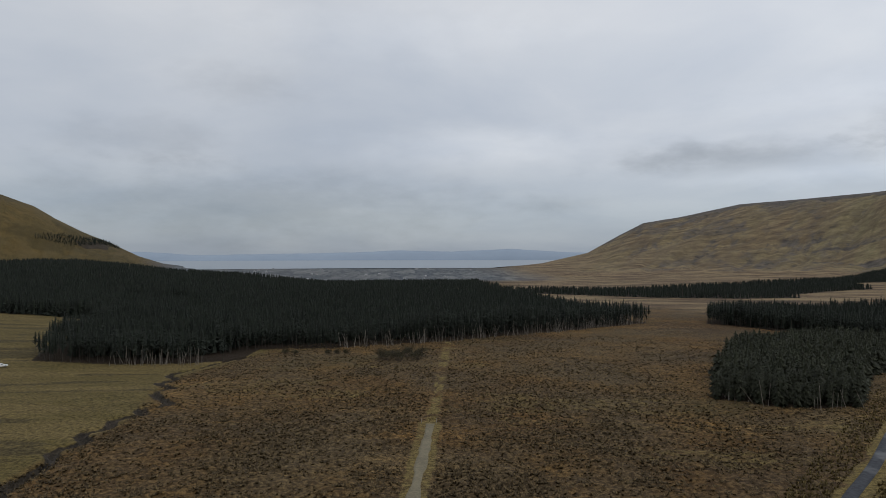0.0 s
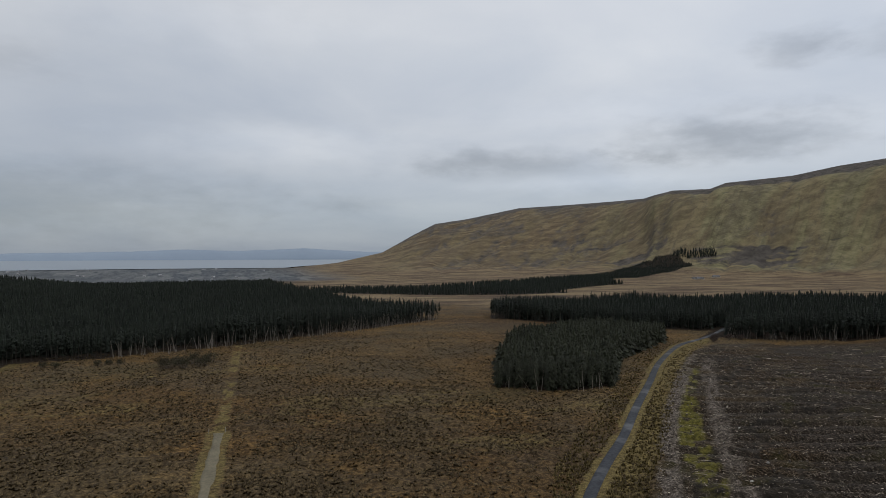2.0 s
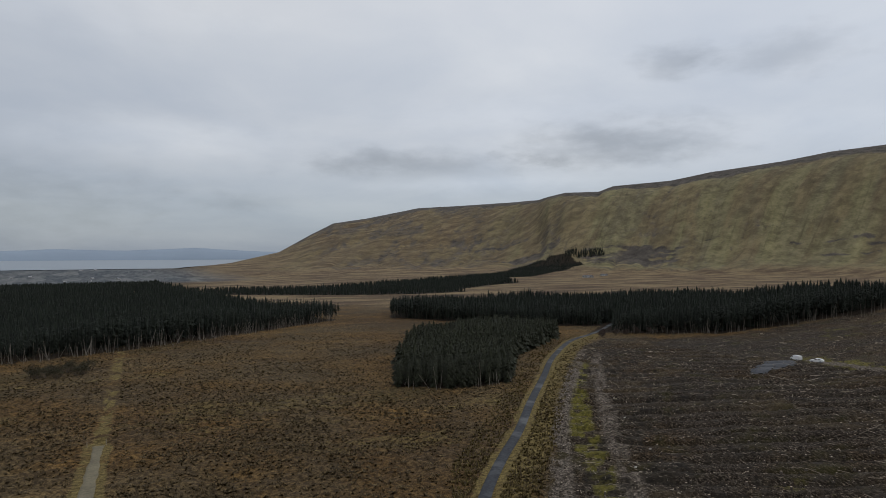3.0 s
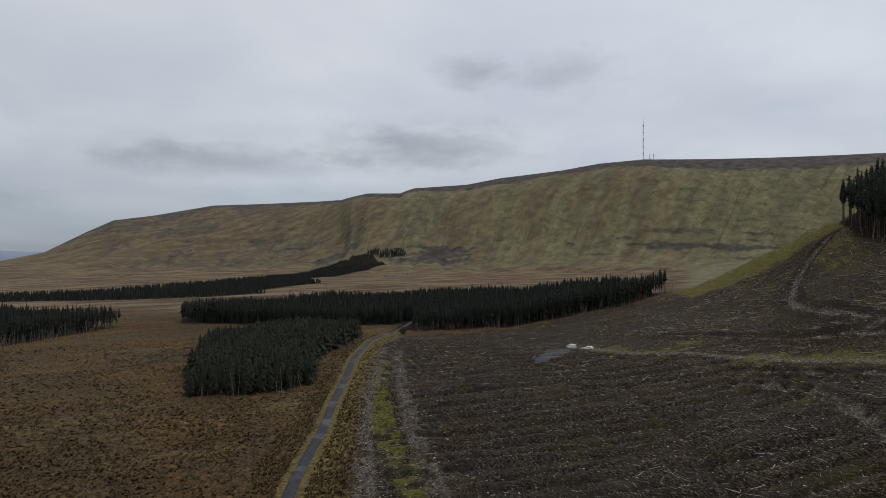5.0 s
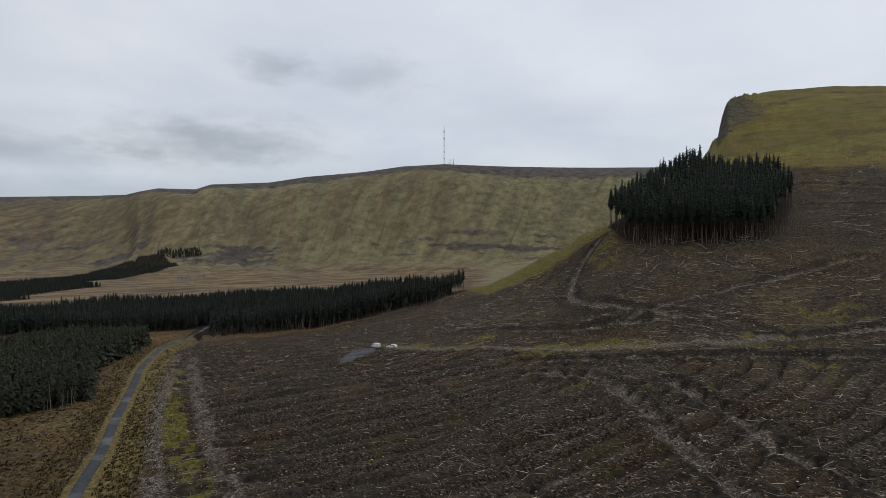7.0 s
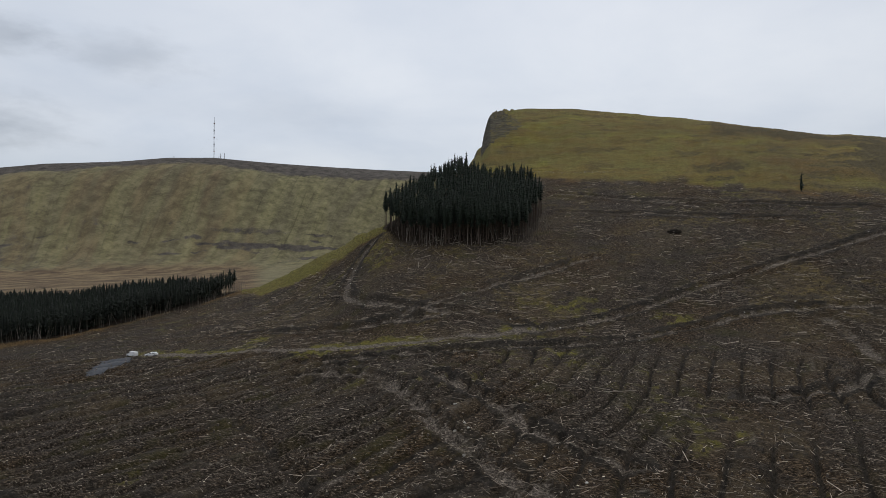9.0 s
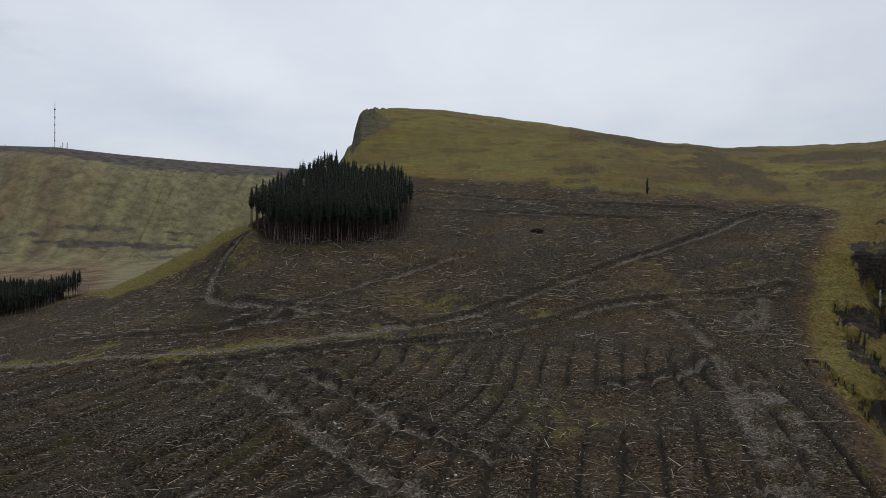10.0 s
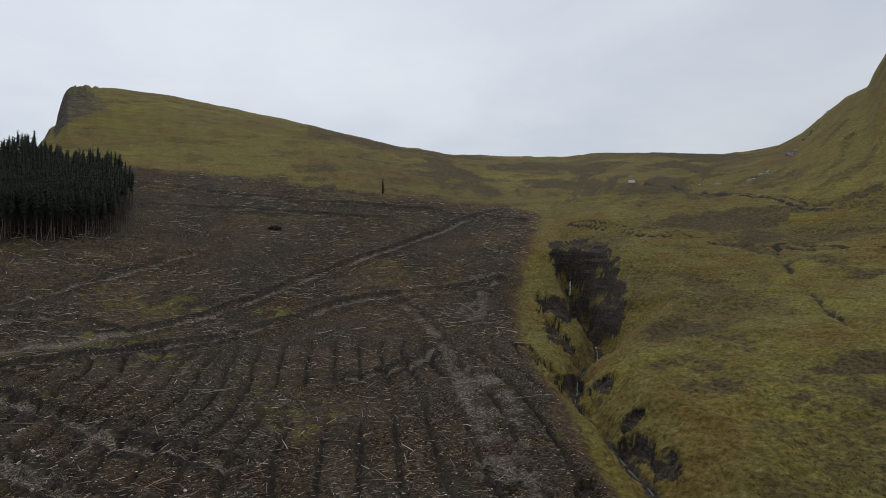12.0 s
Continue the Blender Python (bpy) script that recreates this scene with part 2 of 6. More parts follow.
    sedge = m.ramp(grain, (0.40, (0.024, 0.0185, 0.0085)), (0.60, (0.098, 0.077, 0.033)))
    heath = m.mix(straw, sedge, heath)
    strata = m.noise(0.35, 5.0, 0.7, m.coords((0.25, 0.25, 3.0)))
    earth = m.ramp(m.math("ADD", m.math("MULTIPLY", grain, 0.5), m.math("MULTIPLY", strata, 0.5)), (0.38, (0.0065, 0.0056, 0.0046)), (0.50, (0.023, 0.0195, 0.016)), (0.62, (0.070, 0.060, 0.049)))
    scree = m.ramp(m.noise(1.6, 6.0, 0.75, xy), (0.36, (0.011, 0.0088, 0.0064)), (0.50, (0.031, 0.0252, 0.0185)), (0.66, (0.078, 0.065, 0.048)))
    earth = m.mix(m.ramp(m.noise(0.10, 5.0, 0.65, xy), (0.42, 0.0), (0.56, 0.9)), earth, scree)
    stone = m.ramp(strata, (0.36, (0.018, 0.0165, 0.0118)), (0.52, (0.056, 0.050, 0.036)), (0.66, (0.122, 0.110, 0.082)))
    edge = m.ramp(grain, (0.42, (0.0625, 0.0462, 0.0163)), (0.58, (0.1875, 0.1438, 0.0562)))
    grit = m.ramp(m.noise(2.2, 6.0, 0.8), (0.38, (0.022, 0.0175, 0.0135)), (0.50, (0.088, 0.073, 0.059)), (0.60, (0.27, 0.230, 0.190)))
    # far plain: field patchwork with blue-grey haze put into its colours
    hazed_fields = m.mix(0.45, m.ramp(m.voronoi(0.012, m.coords((3.2, 0.8, 1), 0.15)).outputs["Color"], (0.2, (0.055, 0.066, 0.076)), (0.5, (0.095, 0.10, 0.105)), (0.8, (0.17, 0.175, 0.17))), m.ramp(m.noise(0.03, 5.0, 0.7, m.coords((3, 0.5, 1))), (0.4, (0.035, 0.046, 0.055)), (0.6, (0.14, 0.145, 0.15))))
    needles = m.ramp(grain, (0.35, (0.010, 0.007, 0.005)), (0.65, (0.035, 0.025, 0.016)))
    lime = m.ramp(grain, (0.42, (0.050, 0.046, 0.010)), (0.58, (0.165, 0.145, 0.033)))
    c = moor
    for weight, layer in ((straw, sward), (pasture, past), (green, hill), (plain, hazed_fields), (fell, felled_c), (heather, heath),
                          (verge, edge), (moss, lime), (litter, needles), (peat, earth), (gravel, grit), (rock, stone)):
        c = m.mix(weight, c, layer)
    m.bump(m.math("ADD", grain, m.math("MULTIPLY", twig, m.math("MULTIPLY", fell, 0.7))), 0.8, 0.4)
    return m.done(c)


def water_material(name, colour, rough, bump_scale, strength):
    m = Mat(name, rough, 0.5)
    m.bump(m.noise(bump_scale, 3.0, 0.6, m.coords((1, 1, 1))), strength, 0.1)
    return m.done(colour)


def asphalt_material():
    m = Mat("worn_asphalt", 0.9, 0.12)
    n = m.noise(1.2, 5.0, 0.7)
    c = m.ramp(n, (0.3, (0.029, 0.031, 0.036)), (0.7, (0.064, 0.068, 0.076)))
    c = m.mix(m.ramp(m.noise(0.12, 3.0), (0.52, 0.0), (0.66, 0.7)), c, (0.14, 0.145, 0.15))
    m.bump(n, 0.3, 0.03)
    return m.done(c)
# ---------------------------------------------------------------- the lie of the land
# Plan in polar form round the viewpoint: bearing clockwise from +y, radius in metres,
# slope angle of the line of sight from the eye height EYE to the ground.
EYE = 50.0
RING_NEAR = [(-60, 100, -21.8), (35, 100, -21.8), (50, 96, -21.8), (66, 88, -21.8), (80, 77, -21.8), (100, 77, -21.8), (120, 80, -21.8),
             (131, 82, -21.8), (150, 76, -21.8), (170, 80, -21.8)]
RING_FIELD = [(-60, 190, -12), (0, 180, -12.5), (23, 200, -11.6), (40, 190, -11.7), (60, 165, -11.6), (80, 122, -12.4), (100, 122, -12.4),
              (130, 125, -12.6), (137, 122, -12), (150, 122, -11), (170, 125, -11)]
RING_TRACK = [(-60, 285, -8.3), (-22, 280, -8.9), (-9, 285, -8.25), (0, 290, -7.95), (6, 310, -7.35), (11, 340, -6.85), (17.5, 385, -6.15),
              (23, 400, -5.95), (31, 370, -6.55), (40, 355, -7.2), (51, 285, -8.0), (57, 258, -8.2), (66, 222, -7.7), (77, 175, -8.1),
              (84, 165, -7.65), (98, 172, -7.6), (110, 175, -7.5), (120, 180, -7.6), (131, 185, -7.9), (137, 172, -6.6), (150, 165, -5.8), (170, 165, -5)]
RING_SLOPE = [(-60, 390, -6.1), (-22, 380, -6.6), (0, 385, -6.4), (11, 410, -6.2), (17.5, 432, -5.85), (23, 445, -5.7), (31, 425, -6.0),
              (40, 412, -6.3), (51, 362, -6.3), (57, 340, -5.9), (62, 322, -5.7), (66, 311, -4.9), (69, 290, -4.2), (72.8, 262, -2.9),
              (77, 240, -1.8), (80.5, 265, .55), (84, 290, 2.2), (91, 285, 2.0), (100, 272, 1.6), (110, 258, .6), (121, 255, .4),
              (127, 252, .65), (131, 254, .7), (137, 262, 1.0), (145, 262, .4), (152, 250, 0), (170, 250, 2)]
RING_BROW = [(-60, 500, -4.5), (-35, 500, -4.8), (-28, 480, -5.3), (0, 480, -5.4), (17.5, 480, -5.5), (23, 490, -5.4), (31, 480, -5.6), (40, 470, -5.6),
             (51, 440, -5.0), (57, 420, -4.2), (62, 408, -3.9), (66.2, 400, -3.1), (69.1, 375, -1.66), (72.8, 340, .35), (74.6, 322, 1.45), (77, 305, 2.35),
             (80.5, 360, 4.6), (84.5, 425, 7.2), (88, 415, 6.9), (91, 400, 6.55), (96, 380, 6.4), (102.7, 360, 5.9), (108.5, 340, 5.2),
             (115, 335, 4.6), (121.7, 345, 4.0), (127, 330, 3.6), (133.5, 410, 5.5), (140, 395, 4.6), (146, 360, 4.2), (152, 340, 5), (170, 350, 9)]
RING_CREST_WEST = [(-60, 800, -2), (-35, 800, -2.3), (-28, 800, -2.9), (-15, 800, -3.2), (0, 800, -3.4), (23, 800, -3.5), (40, 800, -3.45),
                   (60, 700, -3.7), (70, 600, -4.0), (77, 560, -3.6), (82, 600, -1), (84.0, 640, 6.3), (85.5, 680, 9.1), (86.0, 690, 11.2),
                   (86.35, 695, 12.2), (87.2, 700, 12.45), (89.6, 705, 12.6)]
RING_CREST_EAST = [(93.5, 700, 12.45), (98, 690, 11.87), (102.6, 680, 11.2), (106, 660, 10.55), (109.5, 650, 9.85), (112.5, 660, 9.18),
                   (117.6, 760, 8.37), (123.7, 850, 8.1), (127.6, 880, 7.95), (130.5, 880, 8.15), (136, 840, 8.0), (140.5, 780, 7.75),
                   (142.2, 740, 7.9), (144.7, 680, 8.3), (146.2, 640, 8.95), (147.4, 610, 10.05), (149.2, 580, 11.5), (150.6, 560, 12.05),
                   (151.0, 555, 13), (151.7, 550, 14.2), (156, 530, 19), (170, 600, 20)]
RING_FOOT = [(-60, 1300, 2), (-35, 1300, -.8), (-30, 1300, -.8), (-21, 1300, -1.75), (-16, 1300, -2.15), (-10.8, 1300, -2.75), (-8, 1300, -2.7), (3, 1300, -2.5),
             (10, 1300, -2.4), (20, 1300, -2.1), (40, 1500, -2.0), (60, 1500, -1.9), (75, 1500, -1.6), (82, 1500, -1.2), (84.5, 1400, 0),
             (86, 1200, 9.5), (88, 1200, 10), (100, 1200, 9), (115, 1300, 6.5), (130, 1400, 6), (142, 1300, 6), (150, 1100, 10), (170, 1100, 16)]
RING_RIDGE_WEST = [(-60, 2000, 11), (-34.8, 2000, 4.43), (-32.7, 2000, 3.64), (-31.3, 2000, 2.74), (-29.4, 2000, 1.72), (-27.4, 2000, .84),
                   (-25.6, 2000, -.11), (-23.3, 2000, -.91), (-21, 2100, -1.28), (-14, 2196, -1.22), (3, 2196, -1.22), (5.1, 1900, -1.33),
                   (8.8, 2700, -.87), (12.8, 3300, .07), (15.6, 3500, 1.62), (17.5, 3600, 2.56), (20.2, 3600, 2.95), (25, 3600, 3.92),
                   (28.7, 3500, 4.12), (33.1, 3300, 4.38), (35.8, 3050, 4.6)]
RING_RIDGE_EAST = [(36.6, 2850, 4.85), (38.1, 2750, 5.2), (41, 2700, 5.24), (42.2, 2680, 5.68), (47, 2650, 6.0), (50.1, 2640, 6.56), (55.3, 2640, 7.1),
                   (58.6, 2640, 7.6), (62.3, 2640, 7.82), (67, 2650, 7.6), (73.5, 2700, 7.36), (80.5, 2800, 7.13), (84.5, 2700, 7.0), (86, 1900, 7.5),
                   (90, 1900, 7.5), (100, 1900, 7), (130, 2000, 5), (150, 1800, 9), (170, 1800, 12)]


def hash01(ix, iy, seed):
    h = (ix.astype(np.int64) * 374761393 + iy.astype(np.int64) * 668265263 + seed * 1442695041) & 0x7FFFFFFF
    h = ((h ^ (h >> 13)) * 1274126177) & 0x7FFFFFFF
    return ((h ^ (h >> 16)) & 0xFFFF) / 65535.0


def vnoise(x, y, seed=0):
    """Smooth value noise, 0 to 1."""
    ix, iy = np.floor(x), np.floor(y)
    fx, fy = x - ix, y - iy
    fx, fy = fx * fx * (3 - 2 * fx), fy * fy * (3 - 2 * fy)
    a, b = hash01(ix, iy, seed), hash01(ix + 1, iy, seed)
    c, d = hash01(ix, iy + 1, seed), hash01(ix + 1, iy + 1, seed)
    return (a + (b - a) * fx) * (1 - fy) + (c + (d - c) * fx) * fy


def fbm(x, y, octaves=4, seed=0):
    out, amp, total = 0.0, 1.0, 0.0
    for k in range(octaves):
        out = out + amp * vnoise(x * 2.03 ** k + 17.3 * k, y * 2.03 ** k - 9.1 * k, seed + k)
        total += amp
        amp *= 0.52
    return out / total


def smooth(a, b, v):
    t = np.clip((v - a) / (b - a), 0, 1)
    return t * t * (3 - 2 * t)


def ring(az, table):
    """Radius and height above the eye of one ring at bearings az."""
    a, r, e = np.array(table, float).T
    rr = np.interp(az, a, r)
    return rr, rr * np.tan(np.radians(np.interp(az, a, e)))


def pline(v, table):
    a, b = np.array(table, float).T
    return np.interp(v, a, b)


def rings(az):
    """All rings for an array of bearings: two arrays (rings, bearings)."""
    rs, zs = [np.zeros_like(az)], [np.full_like(az, -33.0)]
    for table in (RING_NEAR, RING_FIELD, RING_TRACK, RING_SLOPE, RING_BROW, RING_CREST_WEST + RING_CREST_EAST, RING_FOOT):
        r, z = ring(az, table)
        rs.append(r), zs.append(z)
    r7, z7 = ring(az, RING_RIDGE_WEST + RING_RIDGE_EAST)
    r6, z6 = rs[-1], zs[-1]
    for t, g in ((.33, .05), (.78, .86), (1, 1)):
        rs.append(r6 + (r7 - r6) * t), zs.append(z6 + (z7 - z6) * g)
    sea = smooth(-24, -20, az) * (1 - smooth(3, 7, az))
    rs.append(np.minimum(r7 + 450, 4350)), zs.append(np.where(sea > .5, -56, z7 - 6))
    rs.append(np.full_like(az, 4750.0)), zs.append(np.where(sea > .5, -70, np.maximum(z7 - 60, -60)))
    return np.array(rs), np.array(zs)


def hermite(rs, zs, k, t):
    """Height at the fraction t between the rings k and k + 1, without overshoot."""
    d = np.diff(zs, axis=0) / np.diff(rs, axis=0)
    m = np.zeros_like(zs)
    m[1:-1] = np.where(d[1:] * d[:-1] > 0, 2 * d[1:] * d[:-1] / np.where(d[1:] + d[:-1] == 0, 1, d[1:] + d[:-1]), 0)
    m[0], m[-1] = d[0], d[-1]
    h = rs[k + 1] - rs[k]
    return ((2 * t ** 3 - 3 * t ** 2 + 1) * zs[k] + (t ** 3 - 2 * t ** 2 + t) * h * m[k]
            + (-2 * t ** 3 + 3 * t ** 2) * zs[k + 1] + (t ** 3 - t ** 2) * h * m[k + 1])


# the ravine: bearing and cut along its length, by radius
RAVINE_BEARING = [(78, 139.5), (90, 136.4), (98, 134.9), (108, 132.3), (122, 130.2), (140, 128.7), (165, 129.0), (185, 130.3), (200, 130.4), (215, 129.8), (236, 128.4), (250, 128.0), (330, 126.9), (420, 127.5)]
RAVINE_DEPTH = [(45, 0), (72, 5), (98, 5.5), (122, 5.5), (140, 5.5), (165, 6.5), (190, 9.5), (205, 12.5), (225, 14), (241, 13.5), (246, 1.6), (260, 1.2), (330, 1.8), (420, 0)]
RAVINE_HALF = [(78, 11), (98, 11), (122, 11), (140, 11), (165, 12), (185, 15), (215, 17), (240, 14), (247, 3.5), (330, 5), (420, 6)]


def ravine(az, r):
    """How deep the ravine is cut (metres), and how near its bed a place lies (0 to 1)."""
    off = np.radians(az - pline(r, RAVINE_BEARING)) * r
    half = pline(r, RAVINE_HALF) * (.6 + .75 * vnoise(r * .085, np.sign(off) * 5.0 + 3, 31)) * np.where(off > 0, 1.1, .8)
    off = off + 2.4 * (vnoise(r * .09, r * 0 + 1.5, 32) - .5)
    s = np.abs(off) / half
    side = (np.abs(az - 130) < 25)
    return np.where(side, pline(r, RAVINE_DEPTH) * (.45 * (1 - smooth(.08, .5, s)) + .55 * np.clip(1 - s, 0, 1)), 0), np.where(side & (r < 430), 1 - smooth(.03, .16, s), 0), np.where(side, s, 9)


FELL_TOP = [(34, 0), (37.5, 330), (41, 338), (51, 335), (56, 352), (60, 372), (64.6, 388), (66.3, 354), (69, 328), (71.2, 308), (72.8, 298), (74.6, 295), (77, 286), (80, 330), (84, 400), (91, 400),
            (96, 380), (102.7, 360), (108.5, 340), (115, 335), (121.7, 345), (125, 320), (126, 300)]
FELL_RIGHT = [(70, 132.3), (80, 131.6), (88, 130.7), (115, 127.7), (150, 124.6), (178, 123.2), (215, 123.0), (250, 124.2), (310, 125.2), (360, 122)]
FELL_LEFT = [(70, 36.3), (100, 36.6), (130, 36.9), (190, 37.5), (250, 38.6), (300, 39.8), (340, 41.5)]
MOOR_LEFT = [(80, -50), (100, -44), (142, -33), (170, -26.5), (200, -24.3), (235, -23.2), (262, -19), (285, -16), (320, -12)]
ROW_WAY, ROW_WAY_EAST = math.radians(134), math.radians(108.5)
ROWS_PART = [(60, 110), (77, 97.5), (86, 88.7), (102, 83.2), (123, 78.8), (157, 74), (180, 70.6), (220, 60)]
ROWS_END = [(36, 330), (44, 320), (52, 268), (58, 240), (66, 205), (77, 163), (84, 154), (98, 165), (110, 170), (120, 172), (126, 176), (131, 150)]


def felled(az, r):
    """1 on the clear-felled slope, 0 elsewhere, with a ragged edge."""
    x, y = r * np.sin(np.radians(az)), r * np.cos(np.radians(az))
    n = fbm(x * .12, y * .12, 3, 5) - .5
    top = 1 - smooth(-5, 5, r - pline(az, FELL_TOP) + (16 + 30 * smooth(90, 95, az)) * n)
    right = 1 - smooth(-2.5, 2.5, np.radians(az - pline(r, FELL_RIGHT)) * r + 9 * n)
    left = smooth(-1.5, 1.5, np.radians(az - pline(r, FELL_LEFT)) * r + 3 * n)
    return top * right * left * smooth(48, 66, r + 14 * n)


def planting_rows(az, r, x, y):
    """Distance across the planting rows (two sets meet at a haul road), and how plain the furrows are."""
    east = smooth(-1.0, 1.0, az - pline(r, ROWS_PART))
    west_across = x * math.cos(ROW_WAY) - y * math.sin(ROW_WAY) + 3.4 * (fbm(x * .022, y * .022, 2, 8) - .5) * 2
    east_across = x * math.cos(ROW_WAY_EAST) - y * math.sin(ROW_WAY_EAST) + 4.2 * (fbm(x * .03, y * .03, 2, 9) - .5) * 2
    plain = (1 - smooth(-6, 4, r - pline(az, ROWS_END))) * felled(az, r)
    patchy = np.where(east > .5, smooth(.04, .30, vnoise(x * .035, y * .035, 12)), smooth(.0, .30, vnoise(x * .04, y * .04, 12)))
    across = np.where(east > .5, east_across, west_across)
    ph = np.abs((across / 5.8) % 1 - .5) / np.where(east > .5, .075, .12)
    return across, plain * patchy * np.exp(-ph ** 2), plain


def to_bearing(x, y):
    return np.degrees(np.arctan2(x, y)), np.hypot(x, y)


def inside(x, y, poly):
    """Which places lie in a polygon of the plan."""
    out = np.zeros(np.shape(x), bool)
    for (ax, ay), (bx, by) in zip(poly, poly[1:] + poly[:1]):
        hit = (ay > y) != (by > y)
        out ^= hit & (x < (bx - ax) * (y - ay) / ((by - ay) or 1e-9) + ax)
    return out


def off_line(x, y, line, reach=14.0):
    """Distance to a line of the plan; 99 where it is farther than reach."""
    p = np.array(line, float)
    out = np.full(np.shape(x), 99.0)
    near = (x > p[:, 0].min() - reach) & (x < p[:, 0].max() + reach) & (y > p[:, 1].min() - reach) & (y < p[:, 1].max() + reach)
    xs, ys = x[near], y[near]
    best = np.full(xs.shape, 99.0)
    for (ax, ay), (bx, by) in zip(line, line[1:]):
        t = np.clip(((xs - ax) * (bx - ax) + (ys - ay) * (by - ay)) / ((bx - ax) ** 2 + (by - ay) ** 2), 0, 1)
        best = np.minimum(best, np.hypot(xs - ax - t * (bx - ax), ys - ay - t * (by - ay)))
    out[near] = best
    return out


def rounded(line, steps=5):
    """A smooth line through the given places."""
    p = np.array(line, float)
    p = np.vstack([2 * p[0] - p[1], p, 2 * p[-1] - p[-2]])
    out = []
    for a, b, c, d in zip(p, p[1:], p[2:], p[3:]):
        for t in np.arange(steps) / steps:
            out.append(.5 * (2 * b + (c - a) * t + (2 * a - 5 * b + 4 * c - d) * t ** 2 + (3 * b - a - 3 * c + d) * t ** 3))
    out.append(p[-2])
    return [tuple(v) for v in out]


# ---------------------------------------------------------------- lines of the plan
ROAD = rounded([(20, 38), (40, 71), (54, 90), (66, 104), (81, 120), (99, 141), (123, 168), (147, 196), (182, 233), (203, 253), (223, 268), (248, 284), (275, 305)])
BRASH_STRIPS = [rounded([(54, 68), (66, 85), (85, 110), (101, 130), (119, 150), (147, 181), (179, 215)]), rounded([(66, 65), (76, 79), (92, 101), (106, 119), (121, 138), (145, 168), (177, 205)])]
FIELD_TRACK = [(-7, 85), (-5, 105), (-4.2, 122), (-3, 150)]
WORN_LINE = [(-3, 151), (-2, 167), (-1.6, 188), (0, 226), (1, 262), (2, 293)]
FOREST_ROAD = rounded([(212, 137), (205, 124), (196, 109), (188, 86), (181, 68), (173, 48), (167, 26), (169, 12), (175, 1)])
# the climbing haul road, the bank above the forest road, the pale brash road, the long line below the forest road, and lesser ones
HAUL_ROADS = [rounded([(175, 1), (180, -7), (188, -17), (199, -33), (211, -48), (219, -64), (227, -82), (233, -98), (242, -116), (249, -130), (264, -151), (277, -173)], 3),
              rounded([(226, 112), (214, 86), (202, 65), (190, 43), (189, 29), (188, 16), (186, 9), (181, 3)], 3),
              rounded([(150, 57), (145, 44), (135, 32), (113, 20), (102, 14), (96, 9), (88, 4), (80, -3)], 3),
              rounded([(164, 62), (158, 43), (155, 28), (155, 14), (162, 0), (170, -20), (177, -33), (182, -41), (186, -50), (191, -58), (193, -73), (192, -90), (190, -105), (190, -117)], 3),
              rounded([(277, 69), (262, 73), (241, 71), (225, 65), (207, 49), (197, 34), (187, 20)], 3),
              rounded([(193, 39), (202, 29), (209, 19), (221, 9), (231, -4), (241, -14), (248, -25)], 3),
              rounded([(134, 19), (123, 11), (116, 6), (105, 0), (101, -4), (96, -10), (90, -14)], 3),
              rounded([(186, -80), (173, -81), (156, -78), (134, -70), (109, -60), (96, -56), (85, -52), (74, -48)], 3),
              rounded([(123, -40), (126, -47), (129, -54), (135, -63), (144, -70)], 3)]
PALE_ROADS = (HAUL_ROADS[2], HAUL_ROADS[7])
DITCH = [(147, 82), (131, 69), (119, 57), (112, 50), (104, 44), (97, 39), (91, 34), (85, 30), (78, 25)]
WINDROWS = [rounded([(363, -10), (347, -28), (333, -44), (317, -63), (303, -77)], 3), rounded([(319, -13), (309, -32), (302, -48), (289, -76), (280, -92), (273, -108)], 3),
            rounded([(323, -61), (305, -87), (291, -115), (278, -139)], 3), rounded([(270, -141), (261, -161), (238, -168)], 3)]
STREAM = rounded([(-72, 96), (-75, 110), (-76, 124), (-80, 131), (-77, 137), (-81, 143), (-78, 149), (-80, 155), (-76, 160), (-78, 166), (-74, 172), (-80, 180), (-86, 190), (-84, 198), (-92, 206), (-90, 216), (-97, 226), (-94, 239), (-88, 256), (-80, 268)])
LOT = [(170, 129), (178, 128), (190, 131), (200, 134), (207, 138), (207, 144), (200, 146), (192, 142), (180, 136)]
MOUNTAIN_TRACKS = [rounded([(222, -178), (205, -186), (188, -194), (168, -205), (151, -214), (138, -219), (119, -220)]), rounded([(312, -300), (275, -303), (242, -304), (208, -295), (180, -278), (160, -276)])]

MAIN_FOREST = [(-168, 260), (-131, 253), (-82, 258), (-83, 287), (-46, 282), (-1, 297), (32, 312), (65, 340), (122, 389), (132, 410), (100, 470), (86, 614), (70, 797),
               (63, 1190), (-226, 1270), (-462, 1300), (-675, 1200), (-790, 1051), (-470, 536), (-330, 453), (-311, 447), (-272, 448), (-220, 418), (-186, 300)]
MID_FOREST = [(156, 376), (200, 345), (236, 318), (262, 300), (232, 276), (244, 272), (266, 216), (297, 201), (326, 183), (366, 176), (378, 184), (385, 260), (400, 400), (330, 480), (215, 470), (178, 430)]
YOUNG_CLUMP = [(75, 180), (90, 167), (108, 164), (131, 199), (154, 222), (196, 262), (214, 278), (178, 292), (120, 262)]
TALL_STAND = [(287, 68), (270, 58), (263, 41), (261, 17), (271, 3), (291, -4), (330, -4), (368, 4), (364, 21), (374, 38), (344, 60), (304, 68)]
VALLEY_BELT = [(56, 835), (131, 748), (222, 700), (314, 684), (389, 690), (397, 737), (500, 820), (596, 883), (640, 1010), (784, 1161), (700, 1180), (594, 1104), (421, 959), (270, 850), (149, 848)]
